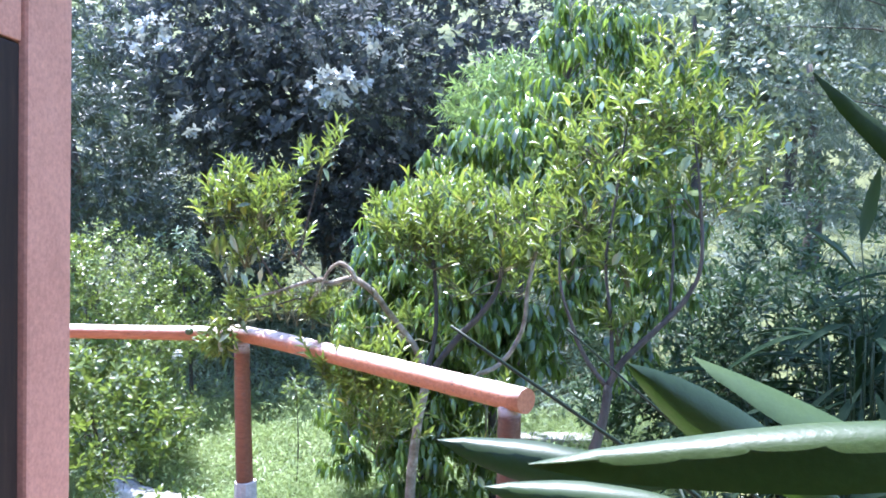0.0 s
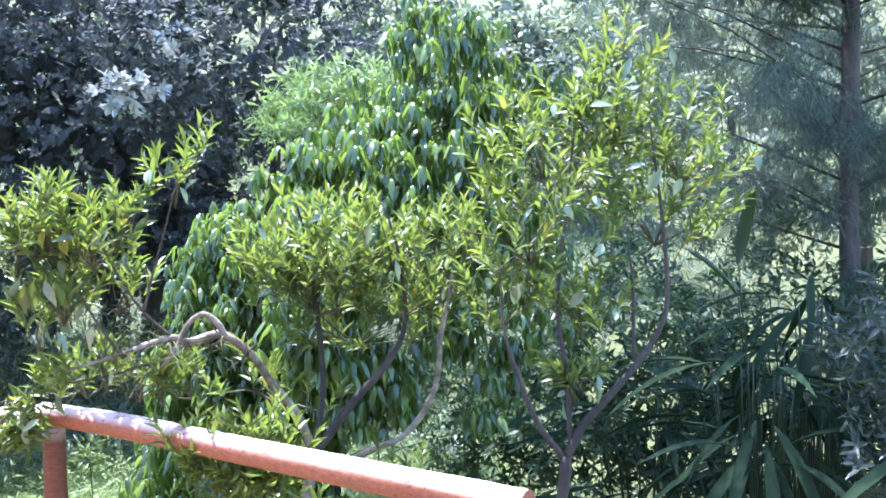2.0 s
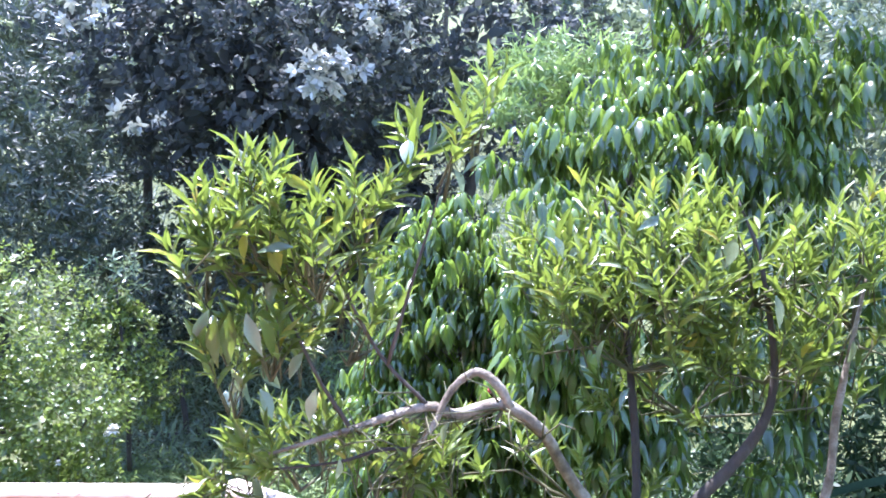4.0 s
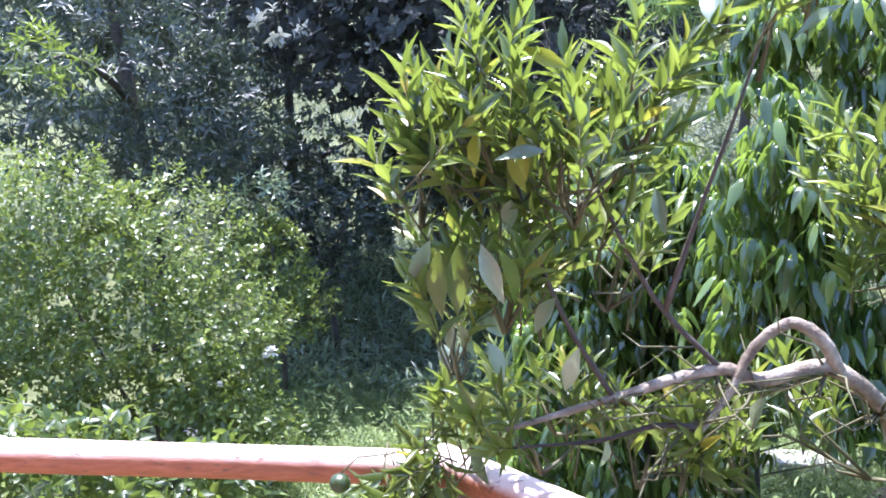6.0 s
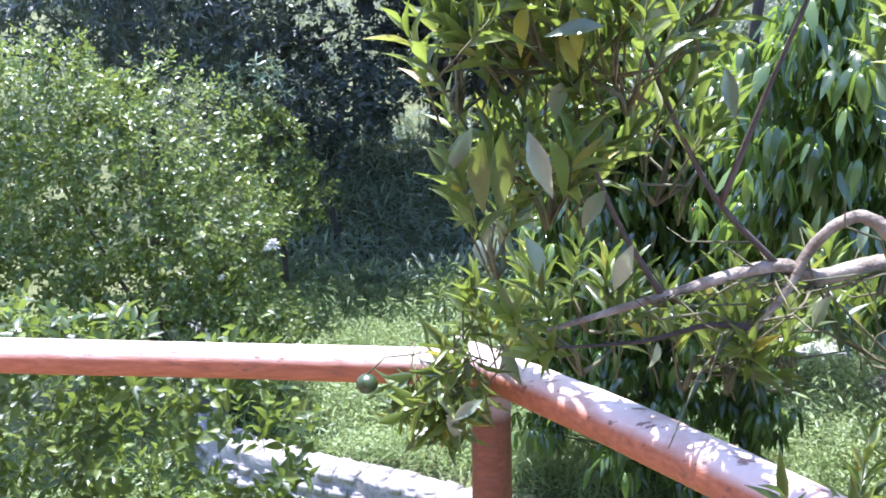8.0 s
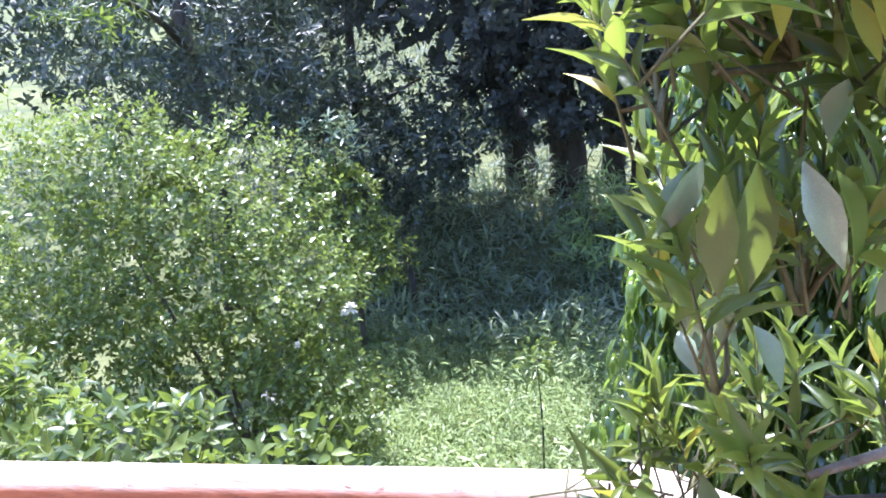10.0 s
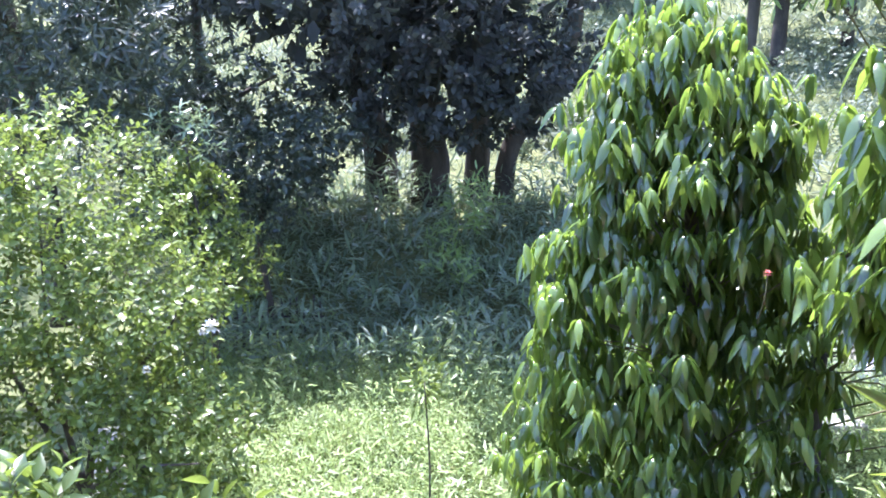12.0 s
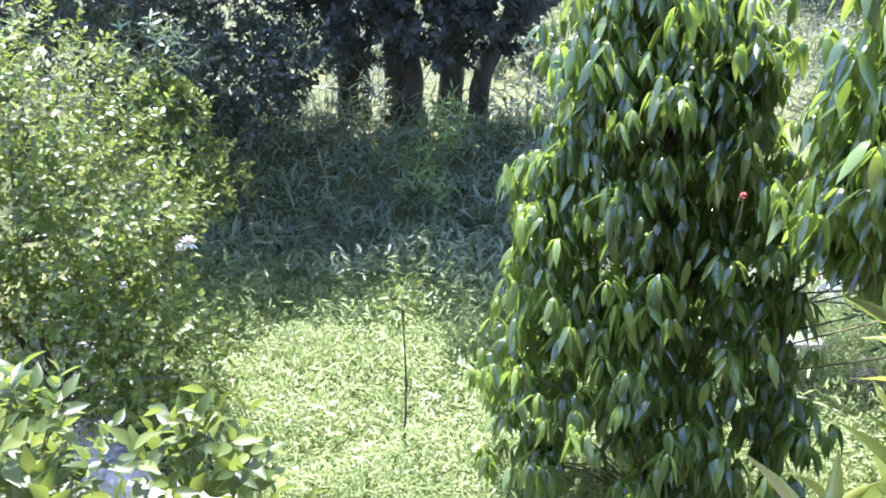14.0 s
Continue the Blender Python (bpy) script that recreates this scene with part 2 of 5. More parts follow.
def tube_data(pts, radii, sides=8, rough=0.0, seed=0, base=0):
    """Rings along a line, closed at both ends. Returns verts and faces."""
    pts = np.asarray(pts, float)
    radii = np.interp(np.linspace(0, 1, len(pts)), np.linspace(0, 1, len(radii)), radii)
    tang = np.gradient(pts, axis=0)
    tang /= np.linalg.norm(tang, axis=1)[:, None] + 1e-9
    ref = np.array((0.31, 0.95, 0.05)) if abs(tang[0][2]) > 0.5 else np.array((0.05, 0.1, 1.0))
    r0 = np.random.default_rng(seed)
    verts, faces = [], []
    for p, t, r in zip(pts, tang, radii):
        a = np.cross(t, ref)
        a /= np.linalg.norm(a) + 1e-9
        b = np.cross(a, t)
        for s in range(sides):
            ang = 2 * math.pi * s / sides
            rr = r * (1 + rough * r0.uniform(-1, 1))
            verts.append(p + rr * (math.cos(ang) * a + math.sin(ang) * b))
    n = len(pts)
    for i in range(n - 1):
        for s in range(sides):
            q = (s + 1) % sides
            faces.append((base + i * sides + s, base + i * sides + q, base + (i + 1) * sides + q, base + (i + 1) * sides + s))
    faces.append(tuple(base + s for s in range(sides))[::-1])
    faces.append(tuple(base + (n - 1) * sides + s for s in range(sides)))
    return verts, faces


def tube(name, pts, radii, material, parent, sides=8, rough=0.0, seed=0, label="", smooth=True):
    v, f = tube_data(local(parent, pts), radii, sides, rough, seed)
    me = mesh_of(name, v, f, smooth)
    me.polygons[-1].use_smooth = me.polygons[-2].use_smooth = False
    return part(name, me, material, parent, label)


def tubes(name, lines, material, parent, sides=3, kind="stuff"):
    """Many thin tubes joined into one mesh. lines: (points, radii)."""
    verts, faces = [], []
    for pts, radii in lines:
        v, f = tube_data(local(parent, pts), radii, sides, 0, 0, len(verts))
        verts += v
        faces += f
    return part(name, mesh_of(name, verts, faces), material, parent, kind=kind)


def leaf_shape(profile, fold=0.25, arch=0.2, wave=0.0):
    """A leaf along +Y of length 1 with its face to +Z. profile: half-widths at even steps from stalk to tip."""
    n = len(profile) - 1
    verts, faces = [], []
    for i, w in enumerate(profile):
        y = i / n
        z = -arch * y * y
        k = wave * math.sin(i * 2.1)
        verts += [(-w, y, z + fold * w + k), (0, y, z), (w, y, z + fold * w - k)]
    for i in range(n):
        a = 3 * i
        faces += [(a, a + 1, a + 4, a + 3), (a + 1, a + 2, a + 5, a + 4)]
    return np.array(verts), faces


def hanging_shape(curve, widths, fold=0.3):
    """A leaf whose stalk arches over; curve: (y, z) along it."""
    verts, faces = [], []
    for (y, z), w in zip(curve, widths):
        verts += [(-w, y - fold * w, z), (0, y, z), (w, y - fold * w, z)]
    for i in range(len(curve) - 1):
        a = 3 * i
        faces += [(a, a + 1, a + 4, a + 3), (a + 1, a + 2, a + 5, a + 4)]
    return np.array(verts), faces


def flat_shape(profile, arch=0.2):
    """A cheap leaf without a midrib, for far crowns and ground cover."""
    n = len(profile) - 1
    verts = [v for i, w in enumerate(profile) for v in ((-w, i / n, -arch * (i / n) ** 2), (w, i / n, -arch * (i / n) ** 2))]
    return np.array(verts), [(2 * i, 2 * i + 1, 2 * i + 3, 2 * i + 2) for i in range(n)]


LEAF_LANCE = leaf_shape((0.01, 0.08, 0.118, 0.1, 0.052, 0.004), 0.75, 0.22)
LEAF_BROAD = leaf_shape((0.015, 0.15, 0.22, 0.2, 0.11, 0.006), 0.4, 0.2)
LEAF_PADDLE_RIDGE = leaf_shape((0.014, 0.05, 0.076, 0.092, 0.098, 0.096, 0.088, 0.07, 0.042, 0.004), -0.95, 0.12, 0.006)
LEAF_PADDLE_SLIM = leaf_shape((0.01, 0.03, 0.046, 0.055, 0.058, 0.057, 0.052, 0.042, 0.026, 0.003), -0.95, 0.1, 0.004)
LEAF_LANCE_SMALL = leaf_shape((0.02, 0.15, 0.12, 0.01), 0.4, 0.15)
LEAF_OVAL = leaf_shape((0.02, 0.24, 0.22, 0.01), 0.3, 0.15)
LEAF_NARROW = leaf_shape((0.02, 0.09, 0.08, 0.004), 0.3, 0.25)
LEAF_NEEDLE = flat_shape((0.02, 0.006))
LEAF_THICK = flat_shape((0.02, 0.15, 0.12, 0.01), 0.15)
LEAF_BLADE = flat_shape((0.03, 0.028, 0.003), 0.5)
LEAF_FAR = flat_shape((0.04, 0.24, 0.2, 0.01), 0.15)
LEAF_WEED = flat_shape((0.05, 0.24, 0.01), 0.15)
LEAF_TUFT = flat_shape((0.03, 0.09, 0.004), 0.35)
LEAF_HANG = hanging_shape(((0, 0), (0.1, 0.055), (0.19, -0.08), (0.235, -0.36), (0.24, -0.66), (0.225, -0.98)),
                          (0.008, 0.012, 0.095, 0.15, 0.1, 0.003))
LEAF_ARCH = hanging_shape(((0, 0), (0.1, 0.06), (0.22, -0.02), (0.33, -0.25), (0.4, -0.55), (0.43, -0.9)),
                          (0.008, 0.012, 0.09, 0.145, 0.1, 0.003))
LEAF_FROND = leaf_shape((0.008, 0.026, 0.04, 0.044, 0.04, 0.026, 0.003), 0.7, 0.4, 0.004)
LEAF_PADDLE = leaf_shape((0.012, 0.05, 0.075, 0.085, 0.085, 0.08, 0.066, 0.04, 0.004), 0.6, 0.2, 0.004)


def unit(v):
    return v / (np.linalg.norm(v, axis=-1, keepdims=True) + 1e-9)


def frames_of(pos, along, up, size):
    """4 x 4 matrices that lay leaves at pos, pointing along, facing up."""
    y = unit(np.asarray(along, float))
    z = unit(up - (up * y).sum(1, keepdims=True) * y)
    x = np.cross(y, z)
    m = np.zeros((len(pos), 4, 4))
    s = np.asarray(size, float)[:, None]
    m[:, :3, 0], m[:, :3, 1], m[:, :3, 2], m[:, :3, 3] = x * s, y * s, z * s, pos
    m[:, 3, 3] = 1
    return m


def leaf_mesh(name, shape, mats):
    """All leaves of one kind in one mesh."""
    v, f = shape
    mats = np.asarray(mats)
    n, k = len(mats), len(v)
    vv = (np.einsum("nij,kj->nki", mats[:, :3, :3], v) + mats[:, None, :3, 3]).reshape(-1, 3)
    fa = np.array(f)
    ff = (fa[None] + (np.arange(n) * k)[:, None, None]).reshape(-1, 4)
    me = bpy.data.meshes.new(name)
    me.vertices.add(len(vv))
    me.vertices.foreach_set("co", vv.astype(np.float32).ravel())
    me.loops.add(ff.size)
    me.loops.foreach_set("vertex_index", ff.astype(np.int32).ravel())
    me.polygons.add(len(ff))
    me.polygons.foreach_set("loop_start", np.arange(0, ff.size, 4, dtype=np.int32))
    me.polygons.foreach_set("use_smooth", np.ones(len(ff), bool))
    me.update(calc_edges=True)
    return me


def foliage(parent, shape, mats, material, single=0, near=None, name="foliage"):
    """Leaves on a plant: those next to `near` as single leaves, the rest joined."""
    mats = np.asarray(mats).copy()
    mats[:, :3, 3] -= np.array(parent.location)
    if single:
        d = np.linalg.norm(mats[:, :3, 3] + np.array(parent.location) - np.array(near), axis=1)
        order = np.argsort(d)
        own, mats = mats[order[:single]], mats[order[single:]]
        me = mesh_of("leaf", shape[0], shape[1])
        me.materials.append(material)
        for m in own:
            ob = part("leaf", me, None, parent)
            ob.matrix_basis = Matrix(m.tolist())
    if len(mats):
        part(name, leaf_mesh(name, shape, mats), material, parent, kind="stuff")


def in_ellipsoid(n, centre, radii, shell=0.45):
    """Points in an ellipsoid, more of them towards its skin, and their outward directions."""
    d = unit(rng.normal(size=(n, 3)))
    r = shell + (1 - shell) * rng.random(n) ** 0.6
    p = np.array(centre) + d * r[:, None] * np.array(radii)
    return p, unit(d / np.array(radii))


def sprigs(pos, out, leaves, length, size, spread=(0.5, 1.0), lift=0.8, jitter=0.35):
    """Shoots with leaves set round them. Returns leaf matrices and stem lines."""
    n = len(pos)
    d = unit(out + np.array((0, 0, lift)) + rng.normal(size=(n, 3)) * jitter)
    L = length * rng.uniform(0.7, 1.3, n)
    allp, alla, allu, alls, stems = [], [], [], [], []
    a = unit(np.cross(d, rng.normal(size=(n, 3))))
    b = np.cross(d, a)
    ph = rng.uniform(0, 6.28, n)
    for i in range(leaves):
        s = (i + 0.6) / leaves
        ang = ph + i * 2.4
        rad = a * np.cos(ang)[:, None] + b * np.sin(ang)[:, None]
        open_ = (spread[1] + (spread[0] - spread[1]) * s) * rng.uniform(0.75, 1.25, n)
        along = d * np.cos(open_)[:, None] + rad * np.sin(open_)[:, None]
        allp.append(pos + d * (L * s)[:, None])
        alla.append(along + np.array((0, 0, -0.08)))
        allu.append(d - rad * 0.2 + rng.normal(size=(n, 3)) * 0.18)
        alls.append(size * rng.uniform(0.65, 1.2, n) * (1.0 - 0.25 * s))
    for p, q, l in zip(pos, d, L):
        stems.append(([p - q * l * 0.5, p + q * l], (0.0028, 0.0012)))
    return frames_of(np.vstack(allp), np.vstack(alla), np.vstack(allu), np.concatenate(alls)), stems


def scatter(pos, out, size, up=0.3, wild=0.6):
    """Single leaves at points, pointing outwards with some disorder."""
    n = len(pos)
    along = out + rng.normal(size=(n, 3)) * wild + np.array((0, 0, -0.1))
    face = np.array((0, 0, 1.0)) * up + out * 0.5 + rng.normal(size=(n, 3)) * 0.5
    return frames_of(pos, along, face, size * rng.uniform(0.6, 1.25, n))


# ---- ground ----
def edge_line(x):
    """The curve of the stone edging in the plan."""
    return np.interp(x, (-6.0, -4.6, -3.92, -3.45, -3.05, -2.74, -2.28, -1.78, -1.3, -0.6, 0.0), (9.3, 7.1, 5.8, 4.92, 4.28, 3.94, 3.72, 3.59, 3.5, 3.32, 3.12))


def ground_height(x, y):
    x, y = np.asarray(x, float), np.asarray(y, float)
    step = lambda a, lo, hi: np.clip((a - lo) / (hi - lo), 0, 1) ** 2 * (3 - 2 * np.clip((a - lo) / (hi - lo), 0, 1))
    wall_y = edge_line(x)
    z = -1.8 + 0.40 * np.maximum(step(y - wall_y, -0.06, 0.14), step(x, 0.3, 1.2)) + 0.2 * step(y, 4.4, 7.0)
    z = z + 1.3 * step(x, 2.0, 2.6) * step(-y, 1.8, 2.6)
    z = z + 1.4 * step(y, 7.6, 11.8)
    z = z + np.clip(y - 12, 0, 120) * 0.22 + np.clip(y - 26, 0, 120) * 0.22
    z = z + np.clip(np.abs(x) - 12, 0, 90) * 0.14 * (1 - step(-y, 20, 60))
    z = z + 0.04 * np.sin(x * 1.7 + y * 0.6) + 0.03 * np.sin(y * 2.3 - x * 0.9)
    return z


def build_ground():
    xs = np.concatenate([np.linspace(-900, -40, 18), np.linspace(-38, -8, 20), np.linspace(-7.75, 8, 70), np.linspace(9, 40, 20), np.linspace(45, 900, 18)])
    ys = np.concatenate([np.linspace(-900, -30, 14), np.linspace(-28, -4, 14), np.linspace(-3.75, 14, 80), np.linspace(15, 60, 30), np.linspace(65, 900, 20)])
    gx, gy = np.meshgrid(xs, ys)
    gz = ground_height(gx, gy)
    verts = np.stack([gx, gy, gz], -1).reshape(-1, 3)
    w = len(xs)
    faces = [(r * w + c, r * w + c + 1, (r + 1) * w + c + 1, (r + 1) * w + c) for r in range(len(ys) - 1) for c in range(w - 1)]
    ob = part("ground", mesh_of("ground", verts, faces), M_SOIL)
    tagged(ob, "sloping garden soil under weeds and rough grass", "ground", kind="structure")


def box_bm(x0, x1, y0, y1, z0, z1, bevel=0.0):
    bm = bmesh.new()
    bmesh.ops.create_cube(bm, size=1, matrix=Matrix.Translation(((x0 + x1) / 2, (y0 + y1) / 2, (z0 + z1) / 2)) @ Matrix.Diagonal((x1 - x0, y1 - y0, z1 - z0, 1)))
    if bevel:
        bmesh.ops.bevel(bm, geom=bm.edges[:], offset=bevel, segments=2, affect="EDGES", profile=0.6)
    return bm


def build_terrace():
    """The raised terrace that the rail guards."""
    outline = [(-7.0, -1.35), (-1.45, -0.62), (-0.12, -0.45), (1.4, -1.85), (2.05, -2.4), (2.05, -9.0), (-7.0, -9.0)]
    bm = bmesh.new()
    top = [bm.verts.new((x, y, 0.0)) for x, y in outline]
    low = [bm.verts.new((x, y, -1.9)) for x, y in outline]
    bm.faces.new(top[::-1])
    bm.faces.new(low)
    n = len(outline)
    for i in range(n):
        bm.faces.new((top[i], top[(i + 1) % n], low[(i + 1) % n], low[i]))
    bmesh.ops.recalc_face_normals(bm, faces=bm.faces[:])
    tagged(part("floor", bm, M_PAVING), "worn reddish cement terrace floor above the garden", "floor", kind="structure")


def build_house():
    """The plastered house beside the terrace: corner pillar, doorway and roof."""
    x1 = 0.425
    bm = bmesh.new()
    for b in ((x1 - 0.18, x1, -8.9, -4.05, 0, 2.7), (x1 - 0.18, x1, -4.05, -2.81, 2.52, 2.7), (-6.5, x1 - 0.18, -2.8, -2.62, 0, 2.7)):
        s = box_bm(*b)
        me = bpy.data.meshes.new("tmp")
        s.to_mesh(me)
        s.free()
        bm.from_mesh(me)
        bpy.data.meshes.remove(me)
    tagged(part("wall_house", bm, M_PINK), "added pink plastered wall, out of view with a doorway", "wall", kind="structure")
    tagged(part("pillar", box_bm(0.30, 0.46, -2.81, -2.6, 0, 2.7, 0.012), M_PINK), "pink plastered corner pillar of the house", "pillar", kind="structure")
    door = thing("door_1", (x1 - 0.09, -3.4, 0), "dark brown wooden doorway standing open at the pillar", "door", kind="structure")
    for nm, b in (("door_frame", (x1 - 0.06, x1 + 0.012, -2.93, -2.815, 0, 2.08)), ("door_frame", (x1 - 0.06, x1 + 0.012, -4.04, -3.93, 0, 2.08)),
                  ("lintel", (x1 - 0.07, x1 + 0.018, -4.04, -2.815, 2.085, 2.2)), ("fascia", (x1 - 0.07, x1 + 0.012, -4.04, -2.815, 2.205, 2.515)), ("door_leaf", (x1 - 0.75, x1 - 0.07, -3.9, -3.85, 0.01, 2.06))):
        bm = box_bm(*b, bevel=0.006)
        bmesh.ops.translate(bm, verts=bm.verts[:], vec=-door.location)
        part(nm, bm, M_PINK if nm == "lintel" else M_WOOD_DARK, door)
    bm = bmesh.new()
    prof = [(-7.0, 2.7), (0.62, 2.7), (0.62, 2.78), (-3.2, 4.3), (-7.0, 2.9)]
    a = [bm.verts.new((x, -2.3, z)) for x, z in prof]
    b = [bm.verts.new((x, -9.2, z)) for x, z in prof]
    bm.faces.new(a)
    bm.faces.new(b[::-1])
    for i in range(5):
        bm.faces.new((a[i], b[i], b[(i + 1) % 5], a[(i + 1) % 5]))
    bmesh.ops.recalc_face_normals(bm, faces=bm.faces[:])
    tagged(part("roof", bm, M_ROOF), "red tiled house roof with short eaves", "roof", kind="structure")
    # unseen roof, added to keep sky light off the near paddle leaves
    tagged(part("roof_sky_block", box_bm(0.63, 3.4, -9.2, -4.7, 2.7, 2.8, 0.01), M_WOOD_DARK), "dark unseen roof added beside the house to block sky light", "roof", kind="structure")
    # the first two walls are added for the same screening, out of view
    for nm, b in (("wall_sky_block", (x1, 3.4, -9.05, -8.9, -0.6, 2.7)), ("wall_sky_block_east", (3.25, 3.4, -8.9, -5.6, -0.6, 2.7)), ("wall_back", (-6.5, x1, -9.05, -8.9, 0, 2.7)), ("wall_west", (-6.5, -6.35, -8.9, -2.76, 0, 2.7))):
        tagged(part(nm, box_bm(*b), M_PINK), "added pink plastered wall, out of view", "wall", kind="structure")


# ---- the log rail ----
def build_rail():
    rail = thing("log_rail", (0, 0, 0), "orange-stained peeled log railing round the terrace edge", "railing")
    left = smooth_line([(-7.0, -0.95, 0.93), (-4.2, -0.55, 0.94), (-2.6, -0.36, 0.955), (-1.3, -0.19, 0.955), (-0.6, -0.075, 0.95), (0.01, 0.01, 0.948)], 5)
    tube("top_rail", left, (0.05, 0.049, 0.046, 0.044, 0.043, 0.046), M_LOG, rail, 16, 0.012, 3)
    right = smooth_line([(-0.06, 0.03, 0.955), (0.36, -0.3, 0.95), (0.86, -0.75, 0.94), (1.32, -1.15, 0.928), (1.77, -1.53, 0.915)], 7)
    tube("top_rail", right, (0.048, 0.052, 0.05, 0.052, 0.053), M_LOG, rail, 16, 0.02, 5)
    for (x, y), lean in (((0.0, -0.005), 0.03), ((1.70, -1.465), 0.0), ((-2.6, -0.36), 0.01), ((-5.0, -0.66), 0.0)):
        post = tube("post", smooth_line([(x + lean, y, 0.0), (x + lean * 0.4, y, 0.45), (x, y, 0.9)], 5), (0.053, 0.05, 0.047), M_POST_SHADE if x > 1 else M_POST, rail, 14, 0.015, int(x * 10) + 60)
        bm = bmesh.new()
        bmesh.ops.create_cone(bm, cap_ends=True, segments=14, radius1=0.10, radius2=0.065, depth=1.75, matrix=Matrix.Translation((x + lean, y, -0.82)))
        for v in bm.verts:
            v.co += Vector((random.uniform(-1, 1), random.uniform(-1, 1), random.uniform(-1, 1))) * 0.006
        part("post_foot", bm, M_CONCRETE, rail, "rough pale concrete footing")


# ---- plants ----
def plant(name, base, label, category, group=""):
    if kind_on_ground(name):
        base = (base[0], base[1], float(ground_height(base[0], base[1])))
    return thing(name, base, label, category, group)


def kind_on_ground(name):
    return name != "flower"


def limb(parent, pts, radii, material=M_BARK, name="limb", sides=8, seed=1, slim=1.0):
    return tube(name, smooth_line(pts, 5), [r * slim for r in radii], material, parent, sides, 0.12, seed)


def turned_leaves(t, blobs, n):
    """Leaves that hang turned, pale for their undersides and for painted white glints."""
    pick = rng.integers(0, len(blobs), n)
    p = np.array([np.array(blobs[k][0]) + unit(rng.normal(size=3)) * np.array(blobs[k][1]) * 1.1 for k in pick])
    m = frames_of(p, np.array((0, 0, -0.8)) + rng.normal(size=(n, 3)) * 0.6, np.array((0, -0.8, 0.7)) + rng.normal(size=(n, 3)) * 0.45, rng.uniform(0.06, 0.1, n))
    foliage(t, LEAF_BROAD, m, M_UNDER_GLINT, n, (0, 0, 0))


